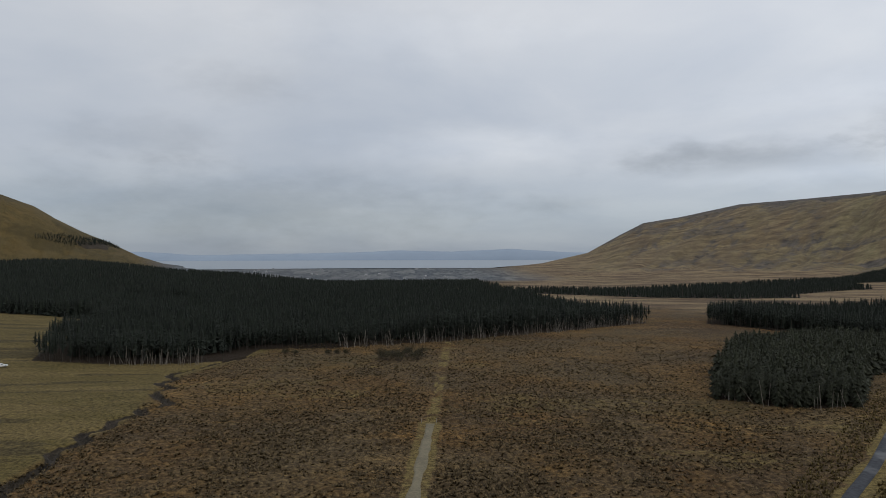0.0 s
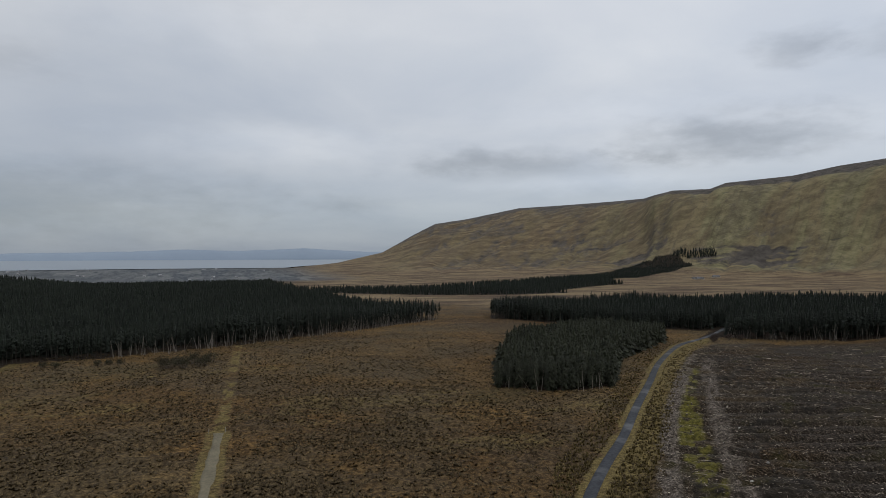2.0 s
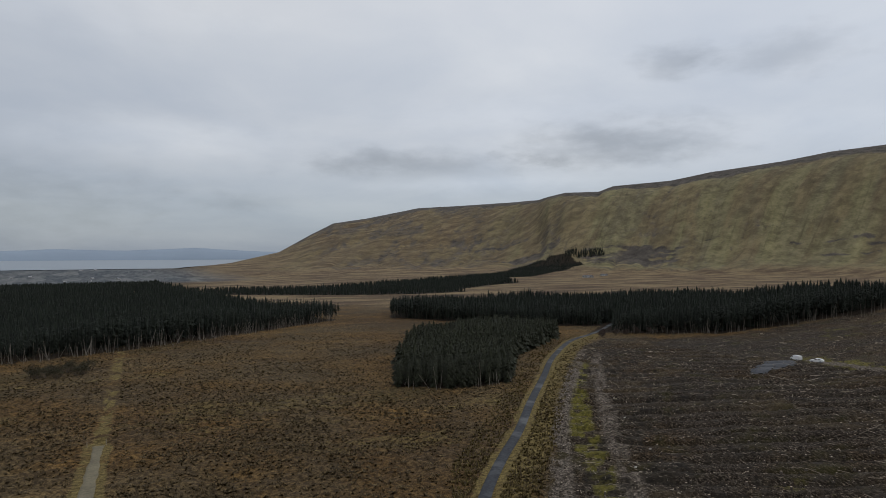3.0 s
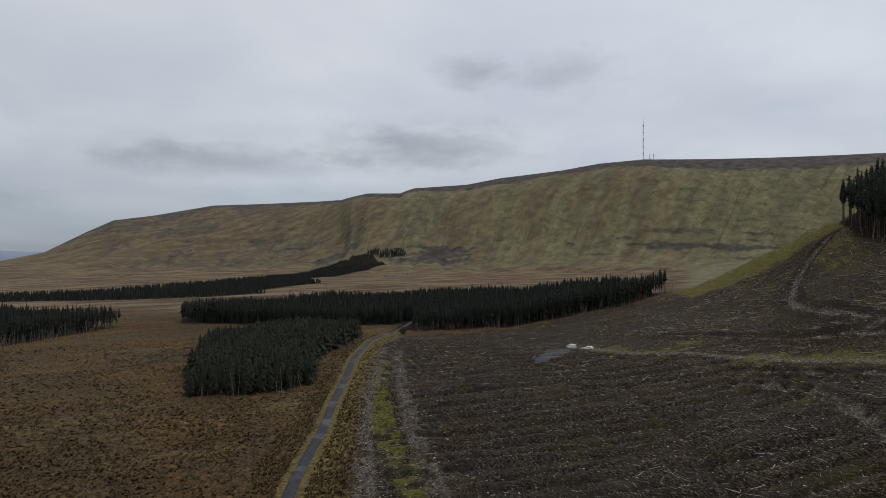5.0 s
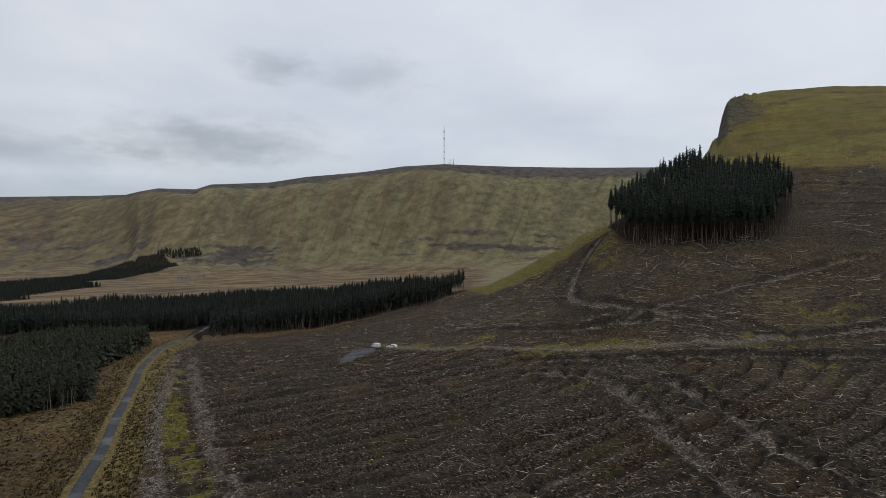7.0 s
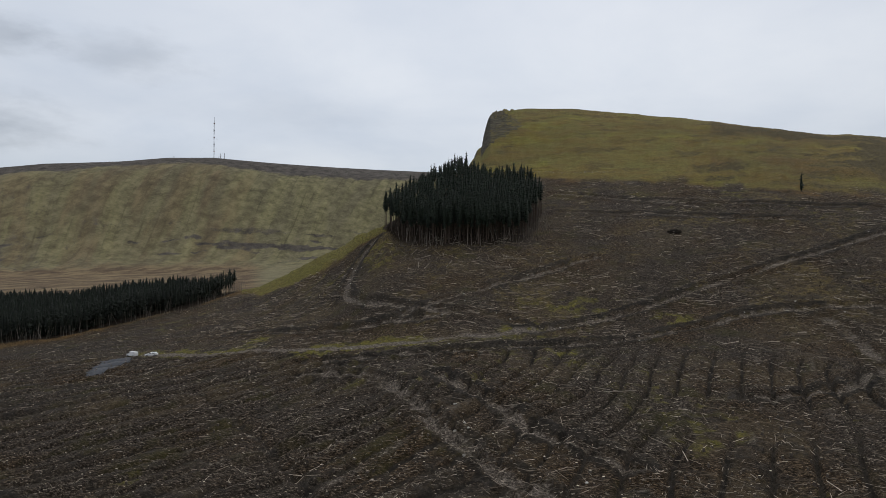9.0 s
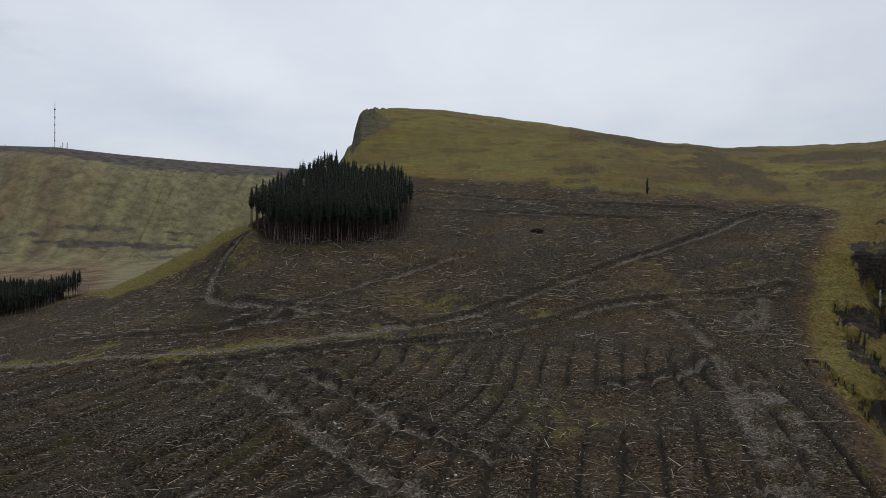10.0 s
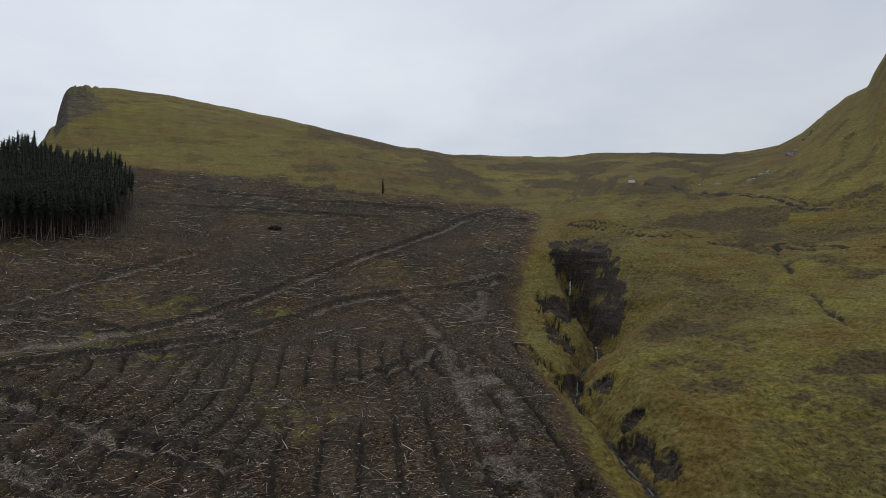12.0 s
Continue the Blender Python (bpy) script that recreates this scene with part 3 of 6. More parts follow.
SLOPE_PLANTING = [(700, 1080), (790, 1120), (960, 1290), (1230, 1480), (1260, 1590), (1191, 1669), (1050, 1560), (889, 1366), (740, 1230)]
HILL_RUNNEL = rounded([(149, -210), (146, -206), (138, -197), (125, -184), (115, -173), (108, -167), (91, -150), (80, -141)])


def relief(az, r, z):
    """Adds the ravine, furrows, tussocks and gullies to the broad shape z."""
    x, y = r * np.sin(np.radians(az)), r * np.cos(np.radians(az))
    broad = z
    cut, bed, s = ravine(az, r)
    z = z - cut * (1 + .5 * (fbm(x * .16, y * .16, 3, 33) - .5))
    z = z + smooth(1.5, 4, cut) * .2 * np.sin(6.2832 * (z / 2.1 + 1.2 * fbm(x * .05, y * .05, 2, 34)))
    z = z - .34 * cut * (fbm(r * .22, np.sign(az - pline(r, RAVINE_BEARING)) * 4 + s * .5, 4, 37) - .5)
    # bare faces are bitten out of the banks
    sel = (az > 122) & (az < 139) & (r > 80) & (r < 250)
    if sel.any():
        rise = np.degrees(np.arctan2(z[sel], r[sel]))
        ragged = 1.1 * (fbm(az[sel] * 2.6, rise * 2.6, 4, 80) - .5)
        bite = np.zeros(rise.shape)
        for face in BARE_FACES[1:]:
            bite = np.maximum(bite, inside(az[sel] + ragged, rise + ragged, face) * 1.0)
        z = z.copy()
        z[sel] -= bite * r[sel] / 140 * (1.2 + 1.6 * (fbm(x[sel] * .3, y[sel] * .3, 3, 38) - .3))
    fell = felled(az, r)
    near = 1 - smooth(350, 700, r)
    # furrows and brash rows of the felled slope
    across, furrow, plain = planting_rows(az, r, x, y)
    half = (across / 11.6) % 1
    heap = (np.exp(-(half / .11) ** 2) + np.exp(-((half - 1) / .11) ** 2)) * plain
    z = z + fell * (-1.3 * furrow * (.55 + .45 * smooth(75, 120, r)) + .5 * heap * (.5 + vnoise(x * .3, y * .3, 15))
                    + .75 * (fbm(x * .7, y * .7, 3, 13) - .5) + 1.3 * (fbm(x * .08, y * .08, 3, 14) - .5))
    # sunken haul roads with thrown-up banks
    jit = 1.6 * (fbm(x * .25, y * .25, 2, 16) - .5)
    for line in HAUL_ROADS + WINDROWS:
        d = off_line(x, y, line) + jit
        z = z + fell * (-.8 * np.exp(-(d / 1.5) ** 2) + .7 * np.exp(-((d - 3.2) / 1.1) ** 2))
    for line, deep, wide in ((DITCH, .9, 1.2), (STREAM, 1.5, 1.1), (HILL_RUNNEL, 1.3, 1.2)):
        z = z - deep * np.exp(-((off_line(x, y, line) + jit * .3) / wide) ** 2)
    for line in MOUNTAIN_TRACKS:
        d = off_line(x, y, line) + jit
        z = z + .5 * np.exp(-((d - 1.4) / 1.0) ** 2) - 1.2 * np.exp(-((d - 3.0) / .9) ** 2)
    # tussocks of the moor
    moor = (1 - fell) * near
    bumpy = smooth(-1, 1, az - pline(r, MOOR_LEFT)) * .75 + .25
    z = z + moor * bumpy * (.95 * (fbm(x * .55, y * .55, 2, 20) - .5) + 1.2 * (fbm(x * .05, y * .05, 3, 21) - .5))
    # broken ground, sheep steps and shallow gullies of the near hill
    hill = smooth(-10, 40, r - pline(az, FELL_TOP)) * smooth(64, 72, az) * (1 - smooth(900, 1100, r))
    steps = .5 + .5 * np.sin(6.2832 * (z + 6 * fbm(az * .5, r * .02, 3, 27)) / 3.4)
    edge = smooth(0, 90, ring(az, RING_CREST_WEST + RING_CREST_EAST)[0] - r)
    z = z + hill * (3.4 * (fbm(az * .9, r * .022, 4, 25) - .5) * (.25 + .75 * edge) + .5 * steps)
    # spurs and hollows of the grass slope beside the ravine, and its raised rim
    flank = smooth(1, 5, az - pline(r, FELL_RIGHT)) * (az < 165) * (1 - smooth(280, 360, r)) * smooth(55, 80, r)
    z = z + flank * (7.5 * (fbm(x * .026 + 3, y * .026, 3, 35) - .5) + 2.4 * (fbm(x * .085, y * .085, 3, 36) - .5) + .9 * np.exp(-((s - 1.25) / .3) ** 2))
    # bluff: ribs of rock
    bluff = smooth(83.5, 85, az) * (1 - smooth(87.6, 89.5, az)) * smooth(560, 620, r) * (1 - smooth(700, 705, r))
    z = z + bluff * smooth(0, 25, 700 - r) * 9 * (fbm(az * 5, r * .05, 4, 28) - .5)
    # gullied far slopes, slanting with the fall of the ground
    r6, r7 = ring(az, RING_FOOT)[0], ring(az, RING_RIDGE_WEST + RING_RIDGE_EAST)[0]
    t = (r - r6) / np.maximum(r7 - r6, 1)
    body = smooth(.12, .34, t) * (1 - smooth(.74, .98, t)) * (r > 1000) * (smooth(10, 18, az) + 1 - smooth(-27, -23, az)) * (az < 85)
    q = slant(az, r)
    flute = 1 - np.abs(2 * fbm(q * .42, r * .0022, 3, 41) - 1) * 2.2
    z = z + body * (-10 * np.clip(flute, 0, 1) ** 2 * (1 - .5 * smooth(45, 60, az)) + 9 * (fbm(q * 1.6, r * .006, 4, 43) - .5) + 16 * (fbm(q * .22, r * .002, 2, 44) - .5))
    apron = smooth(.0, .12, t) * (1 - smooth(.3, .5, t)) * (r > 1000) * (az > 10) * (az < 85)
    z = z + apron * 9 * (fbm(az * .8, r * .012, 3, 46) - .5)
    # level beds of the lane and the field track
    bed = np.minimum(off_line(x, y, ROAD, 6.0), off_line(x, y, FIELD_TRACK, 6.0))
    return z + (broad - z) * (1 - smooth(2.0, 4.5, bed))


def slant(az, r):
    return az - (r - 2300) * (.0048 + .003 * smooth(42, 62, az)) + 1.2 * (fbm(az * .25, r * .002, 2, 45) - .5)


def height(x, y):
    """World height of the ground at x, y (arrays)."""
    x, y = np.atleast_1d(np.asarray(x, float)), np.atleast_1d(np.asarray(y, float))
    r, az = np.hypot(x, y), np.degrees(np.arctan2(x, y))
    az = np.where(az < -60, np.where(az < -120, az + 360, -60), az)
    az = np.where(az > 170, 170, az)
    rs, zs = rings(az)
    out = np.full_like(r, zs[0].min())
    for k in range(len(rs) - 1):
        t = np.clip((r - rs[k]) / (rs[k + 1] - rs[k]), 0, 1)
        out = np.where(r >= rs[k], hermite(rs, zs, k, t), out)
    return EYE + relief(az, r, out)


def ground(x, y):
    return float(height(x, y)[0])
# ---------------------------------------------------------------- helpers for meshes
def grid_mesh(name, verts, rows, cols, wrap=False):
    """A sheet of quads over rows x cols vertices."""
    i = np.arange(rows - 1)[:, None] * cols
    j = np.arange(cols if wrap else cols - 1)[None, :]
    k = (j + 1) % cols
    quads = np.stack([i + j, i + cols + j, i + cols + k, i + k], -1).reshape(-1, 4)
    return face_mesh(name, verts, quads)


def face_mesh(name, verts, faces, smooth_shade=True):
    """A mesh from vertex and face arrays (all faces of one size)."""
    me = bpy.data.meshes.new(name)
    verts, faces = np.asarray(verts, np.float32), np.asarray(faces, np.int32)
    n, size = faces.shape
    me.vertices.add(len(verts))
    me.vertices.foreach_set("co", verts.ravel())
    me.loops.add(n * size)
    me.loops.foreach_set("vertex_index", faces.ravel())
    me.polygons.add(n)
    me.polygons.foreach_set("loop_start", np.arange(0, n * size, size, dtype=np.int32))
    me.polygons.foreach_set("use_smooth", np.full(n, smooth_shade))
    me.update(calc_edges=True)
    return me


def colour_layer(me, name, *channels):
    data = np.ones((len(me.vertices), 4), np.float32)
    for k, c in enumerate(channels):
        data[:, k] = np.clip(c, 0, 1)
    me.attributes.new(name, "FLOAT_COLOR", "POINT").data.foreach_set("color", data.ravel())


SCARP = [(-30.1, 1.12), (-29.5, .99), (-28.8, .92), (-28.0, .9), (-27.6, .6), (-27.8, .3), (-28.5, .38), (-29.4, .42), (-29.9, .7)]
# bare peat and rock faces of the ravine: bearing and rise seen from the middle of the plan
BARE_FACES = [[(126.2, .6), (127.8, .8), (129.7, 1.0), (131, .7), (132.2, -.6), (132.4, -2), (132.9, -3), (132.9, -5.7), (132.3, -7.1), (131.4, -7.7), (130.2, -7.9),
               (129.7, -7.2), (130, -5.8), (128.7, -5.1), (127.8, -3.8), (127, -1.8), (126.4, -.6)],
              [(125, -4.1), (127, -4.1), (128.7, -5.3), (128.3, -6.5), (125.8, -5.6)], [(125.5, -5.9), (127, -6.8), (128.3, -8.5), (128.8, -9.3), (127.8, -9), (126.5, -7.8)],
              [(122.8, -7.9), (124.6, -8.4), (126.3, -9.8), (127.3, -10.7), (128.7, -10.9), (129.5, -11.6), (129, -12.8), (128, -12.6), (126.8, -11.1), (124.8, -9.2)],
              [(129.7, -12), (130.7, -11), (131.9, -10.3), (132.1, -11.2), (131.6, -12.4), (130.4, -12.3)],
              [(132.6, -14.4), (133.8, -13.4), (134.9, -12.8), (134.7, -13.4), (134, -14.6), (133.1, -15.3), (132.4, -15.6)],
              [(132.6, -16), (134, -15.7), (135.4, -16.5), (135.1, -17.4), (133.5, -18.2), (132.6, -17.8)],
              [(134.9, -17.4), (136.7, -16.8), (137.6, -17.8), (137.2, -19.1), (135.4, -18.9)], [(128.8, -19.4), (130.2, -19.3), (130.9, -20.2), (130.2, -20.7), (128.8, -20.8)]]
GREEN_WEDGES = [[(126.9, -2.1), (129.3, -3.3), (128.8, -4.4), (127.7, -3.3)], [(129.6, -4.6), (131.6, -3.4), (131.2, -4.2), (129.9, -5.2)]]


def build_ground():
    """The land from underfoot to the horizon, one sheet."""
    az = np.concatenate([np.arange(-38, 84, .165), np.arange(84, 89, .09), np.arange(89, 124, .165), np.arange(124, 134, .12), np.arange(134, 154, .165),
                         np.arange(154, 170, 2.0), np.linspace(170, 300, 30)[:-1], np.arange(300, 322, 2.0)])
    flat = np.where(az > 235, np.clip(az - 360, -60, 0), np.minimum(az, 170))
    cols = len(az)
    rs, zs = rings(flat)
    per = [4, 96, 66, 52, 52, 56, 26, 22, 70, 16, 5, 3]
    radii, base = [], []
    for k, n in enumerate(per):
        for t in np.arange(n) / n:
            radii.append(rs[k] + (rs[k + 1] - rs[k]) * t)
            base.append(hermite(rs, zs, k, t))
    radii.append(rs[-1]), base.append(zs[-1])
    r, z = np.array(radii), np.array(base)
    rows = len(r)
    A, F = np.broadcast_to(az, r.shape), np.broadcast_to(flat, r.shape)
    z = EYE + relief(F, r, z)
    x, y = r * np.sin(np.radians(A)), r * np.cos(np.radians(A))
    me = grid_mesh("ground", np.stack([x, y, z], -1).reshape(-1, 3), rows, cols, wrap=True)
    x, y, z, a, r = x.ravel(), y.ravel(), z.ravel(), F.ravel(), r.ravel()
    n1, n2, n3 = fbm(x * .05, y * .05, 4, 60), fbm(x * .012, y * .012, 4, 61), fbm(x * .3, y * .3, 3, 62)
    jit = 3.0 * (n3 - .5)
    zero = np.zeros_like(x)

    def strip(line, half, soft=.8):
        return 1 - smooth(half - soft, half + soft, off_line(x, y, line) + jit * .5)

    fell = felled(a, r)
    cut, bed, s = ravine(a, r)
    beyond = smooth(-4, 6, r - pline(a, FELL_TOP)) * smooth(65, 67, a) + smooth(0, 1.5, a - pline(r, FELL_RIGHT)) * (a > 110)
    green = np.clip(beyond, 0, 1) * (1 - fell) * smooth(46, 70, r + 25 * (n1 - .5))
    r6, r7 = ring(a, RING_FOOT)[0], ring(a, RING_RIDGE_WEST + RING_RIDGE_EAST)[0]
    t = (r - r6) / np.maximum(r7 - r6, 1)
    q = slant(a, r)
    farside = smooth(.16, .36, t) * (.5 * smooth(9, 15, a) + .5 * smooth(24, 38, a)) * (1 - smooth(84, 85, a)) * (r > 1000)
    bright = smooth(.36, .62, fbm(q * .8, r * .004, 4, 63))
    green = np.clip(green + farside * (.45 + .45 * bright), 0, 1)
    green = green * (1 - .6 * smooth(.50, .62, n2) * (r > 380) * (a > 105) * (a < 146))
    pasture = (1 - smooth(-1, 1, (a - pline(r, MOOR_LEFT)) + .25 * jit)) * (r < 700)
    pasture = np.maximum(pasture, .6 * smooth(1300, 1500, r) * (1 - smooth(-26, -23, a)))
    straw = smooth(500, 620, r + 160 * (n2 - .5)) * (1 - smooth(80, 84, a)) * smooth(2, 8, a)
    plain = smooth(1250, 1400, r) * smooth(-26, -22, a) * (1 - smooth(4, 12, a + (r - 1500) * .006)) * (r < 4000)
    # heather: dark bands, gully beds and the dun top of the far hill, darker in the west; brown patches and shaded
    # hollows of the near hill
    hill_t = (t > .2) * (r > 1000) * (a < 85)
    band = smooth(.58, .66, fbm(a * .20, r * .03, 4, 64)) * (.62 + .38 * smooth(42, 50, a)) * smooth(.26, .34, t) * (1 - smooth(.46, .56, t)) * hill_t * (a > 30)
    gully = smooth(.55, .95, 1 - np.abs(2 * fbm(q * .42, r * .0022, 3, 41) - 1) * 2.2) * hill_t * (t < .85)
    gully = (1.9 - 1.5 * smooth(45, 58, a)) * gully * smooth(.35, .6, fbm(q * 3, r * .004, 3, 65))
    fleck = smooth(.62, .70, fbm(q * 3.2, r * .03, 3, 69)) * hill_t * (a > 12)
    top = smooth(.79, .85, t + .05 * (n2 - .5) + .085 * smooth(58, 72, a)) * (r > 1000) * (a > 14) * (a < 85)
    brown = (1 - smooth(26, 38, a)) * smooth(14, 18, a) * (r > 1700) * (.06 + .3 * smooth(.45, .65, fbm(q * .7, r * .006, 3, 74)))
    near_brown = smooth(.42, .60, fbm(a * .30, r * .016, 5, 66) + .22 * (n3 - .5)) * smooth(320, 400, r) * smooth(102, 110, a) * (1 - smooth(141, 147, a)) * (r < 1100)
    crest = ring(a, RING_CREST_WEST + RING_CREST_EAST)[0]
    rim = (1 - smooth(10, 60, np.abs(crest - 25 - r))) * smooth(100, 118, a) * (a < 146)
    spots = .75 * smooth(.60, .70, fbm(x * .026, y * .026, 4, 67)) * (a > 131) * (r < 330) * (r > 195) * (a < 160)
    for px, py, q in ((122, -130, 8), (113, -132, 9), (101, -127, 8), (92, -103, 8), (81, -97, 8), (100, -106, 5), (69, -101, 5), (83, -149, 8), (70, -125, 8), (76, -118, 5), (60, -112, 7)):
        spots = np.maximum(spots, .8 * (1 - smooth(.2, 1.25, np.hypot(x - px, y - py) / q + 2.2 * (fbm(x * .14, y * .14, 4, 83) - .5))))
    tint = smooth(.5, .7, fbm(x * .09, y * .05, 3, 75)) * (r > 330) * (r < 900) * (a > 84) * .42 + .12 * (r > 330) * (r < 900) * (a > 84)
    # shade of the slope's hollows, put into the colour through the heather cover
    hollow_shade = (1 - smooth(.36, .50, fbm(x * .026 + 3, y * .026, 3, 35) + .25 * (n3 - .5))) * smooth(2, 6, a - pline(r, FELL_RIGHT)) * (a > 120) * (r < 340)
    heather = np.clip(.8 * band + .14 * gully + .2 * fleck + .2 * hill_t * (1 - smooth(48, 58, a)) * smooth(10, 20, a) + .9 * top + brown + .66 * near_brown + .9 * spots + .9 * rim * smooth(.36, .56, n1) + tint + .55 * hollow_shade, 0, 1)
    heather = np.maximum(heather, (.34 + .3 * smooth(.45, .6, n2)) * (r > 1300) * (1 - smooth(-25, -22, a)))
    heather = np.maximum(heather, .45 * smooth(.55, .68, n2) * (a < 36) * (r < 420) * (r > 150))
    gx = np.gradient(z.reshape(rows, cols), axis=1) / np.maximum(np.abs(np.gradient(np.radians(A), axis=1)) * r.reshape(rows, cols), 1e-6)
    gy = np.gradient(z.reshape(rows, cols), axis=0) / np.maximum(np.gradient(r.reshape(rows, cols), axis=0), 1e-6)
    steep, steep_x = np.hypot(gx, gy).ravel(), np.abs(gx).ravel()
    gorge = (cut > .6) * (a > 120) * (a < 140)
    rise = np.degrees(np.arctan2(z - EYE, r))
    peat = np.clip(bed * (cut > .5) * (r < 246) + .5 * gorge * smooth(1.3, 1.6, steep + 2.0 * (fbm(x * .09, y * .09, 3, 68) - .5)), 0, 1)
    scar = 1.1 * (fbm(a * 2.6, rise * 2.6, 4, 80) - .5)
    for face in BARE_FACES:
        peat = np.maximum(peat, 1.2 * inside(a + scar, rise + scar, face) * (r < 270) * (r > 85) * (.50 + .50 * smooth(.32, .50, fbm(a * 1.6 + rise * .8, rise * 2.6, 3, 81))))
    for face in GREEN_WEDGES:
        peat = peat * (1 - .85 * inside(a + scar, rise + scar, face) * (r < 270) * (r > 85))
    peat = np.maximum(peat, 1.1 * strip(STREAM, 1.5, .6))
    peat = np.maximum(peat, .9 * inside(a + .3 * (n1 - .5), rise + .3 * (n1 - .5), SCARP) * (r > 1300))
    peat = np.maximum(peat, .8 * strip(HILL_RUNNEL, .9, .6) * smooth(.3, .5, n1))
    peat = np.maximum(peat, .75 * strip(DITCH, .9, .5))
    peat = np.maximum(peat, .6 * smooth(.58, .66, fbm(x * .02, y * .07, 3, 70)) * (a > 14) * (a < 62) * (r > 480) * (r < 1250))
    across, furrow, rows_plain = planting_rows(a, r, x, y)
    # furrows go dark as wet peat, their shade put into the colour too
    peat = np.maximum(.8 * peat, furrow)
    peat = np.maximum(peat, (.46 + .14 * (1 - smooth(50, 60, a))) * smooth(.50, .64, fbm(x * .16, y * .16, 4, 79)) * fell)
    rock = smooth(1.0, 1.9, steep_x) * (a > 83) * (a < 90) * (r > 500) * (r < 760)
    wob = 1.3 * (fbm(a * 1.3, rise * 1.5, 4, 78) - .5)
    crag = inside(a + wob, rise + wob, [(85.4, 9.0), (85.9, 12.9), (87.6, 12.9), (88.2, 12.2), (89.6, 11.5), (88.4, 10.6), (87.0, 10.0)])
    rock = np.maximum(rock, .6 * crag * (r > 480) * (r < 760))
    road_d = off_line(x, y, ROAD)
    right_side = smooth(0, 1, a - pline(r, [(80, 29), (108, 31.3), (130, 33.4), (166, 35.2), (212, 36.4), (284, 37.7), (348, 39.8), (400, 42)]))
    verge = smooth(1, 0, (road_d + jit) / (2.6 + 5.5 * right_side) - .55) * (r < 360) * (.72 + .28 * smooth(.35, .6, n1))
    verge = np.maximum(verge, .6 * smooth(0, 1, (3.2 - off_line(x, y, FIELD_TRACK) - jit * .4)))
    verge = np.maximum(verge, .95 * strip(WORN_LINE, 1.7, 1.2) * smooth(.40, .52, n3))
    verge = np.maximum(verge, .42 * smooth(.56, .70, fbm(x * .02, y * .10, 3, 76)) * (a < 34) * (r < 300) * (r > 130))
    road_off = off_line(x, y, FOREST_ROAD[:45])
    uphill = r > np.interp(a, *np.array(sorted(to_bearing(px, py) for px, py in FOREST_ROAD[:45])).T)
    moss = .72 * np.where(uphill, smooth(10.5, 4.0, road_off + 2 * jit), smooth(4.5, 2.0, road_off + jit)) * smooth(.40, .52, n1)
    moss = np.maximum(moss, .46 * smooth(.53, .66, n1) * smooth(.42, .6, n3) * fell * smooth(.5, .62, fbm(x * .018, y * .018, 3, 73)))
    for px, py, q in ((200, -13, 10), (190, -41, 10), (205, 95, 9), (176, 60, 9)):
        moss = np.maximum(moss, .8 * smooth(.35, .55, n3) * (1 - smooth(.5, 1.1, np.hypot(x - px, y - py) / q + 1.2 * (n1 - .5))))
    moss = np.maximum(moss, .72 * smooth(.3, .5, n3) * fell * (1 - smooth(2.0, 4.4, off_line(x, y, [(70, 76), (92, 112), (124, 153), (155, 188)]))))
    moss = np.maximum(moss, .35 * smooth(.5, .62, n1) * (s < 2.6) * (cut < 3) * (a > 120) * (r < 300))
    gravel = np.maximum.reduce([strip(b, 2.3, 1.2) * .76 * smooth(.25, .5, n3) for b in BRASH_STRIPS])
    gravel = np.maximum(gravel, 1.15 * (1 - smooth(1.2, 2.5, off_line(x, y, FOREST_ROAD) + .25 * jit)))
    half = (across / 11.6) % 1
    heap = (np.exp(-(half / .10) ** 2) + np.exp(-((half - 1) / .10) ** 2)) * rows_plain
    gravel = np.maximum(gravel, (.5 - .2 * (a < 60)) * fell * heap * smooth(.42, .6, n3) * smooth(.35, .55, n1))
    strip_green = smooth(-6, 0, r - pline(a, FELL_TOP)) * (a > 64.5) * (1 - smooth(77.5, 79, a)) * (r < 440) * (1 - fell)
    moss = np.maximum(moss, .62 * strip_green)
    verge = np.maximum(verge, .55 * strip_green * smooth(.5, .6, n3))
    verge = np.maximum(verge, fell * smooth(0, 10, r - pline(a, ROWS_END) - 8) * (a > 64) * (.12 + .24 * smooth(.42, .6, fbm(x * .035, y * .035, 3, 82))))
    for b in HAUL_ROADS + WINDROWS:
        d = off_line(x, y, b) + jit * .6
        wide = 1.8 if b in PALE_ROADS else 1.3
        gravel = np.maximum(gravel, .9 * (1 - smooth(.5 * wide, 1.5 * wide, d)) * (.45 + .55 * smooth(.36, .56, n3)))
        # dark bank edges: cut peat, with the banks' shade put into the colour
        peat = np.maximum(peat, (.5 if b in PALE_ROADS else .85) * (1 - smooth(.6, 1.7, np.abs(d - 2.7))) * fell * smooth(.32, .5, n1))
    for b in MOUNTAIN_TRACKS:
        gravel = np.maximum(gravel, .4 * strip(b, 1.1, .8) * smooth(.45, .6, n1))
        peat = np.maximum(peat, .95 * (1 - smooth(.8, 1.8, np.abs(off_line(x, y, b) - 3.0))) * smooth(.26, .42, n1))
    litter = zero.copy()
    for poly in (MAIN_FOREST, MID_FOREST, YOUNG_CLUMP, TALL_STAND, VALLEY_BELT, SLOPE_PLANTING):
        litter = np.maximum(litter, inside(x, y, poly) * 1.0)
    litter = litter * (np.hypot((x + 15) / 85, (y - 890) / 60) > 1)
    heather = np.maximum(heather, .8 * (np.hypot((x + 15) / 85, (y - 890) / 60) < 1))
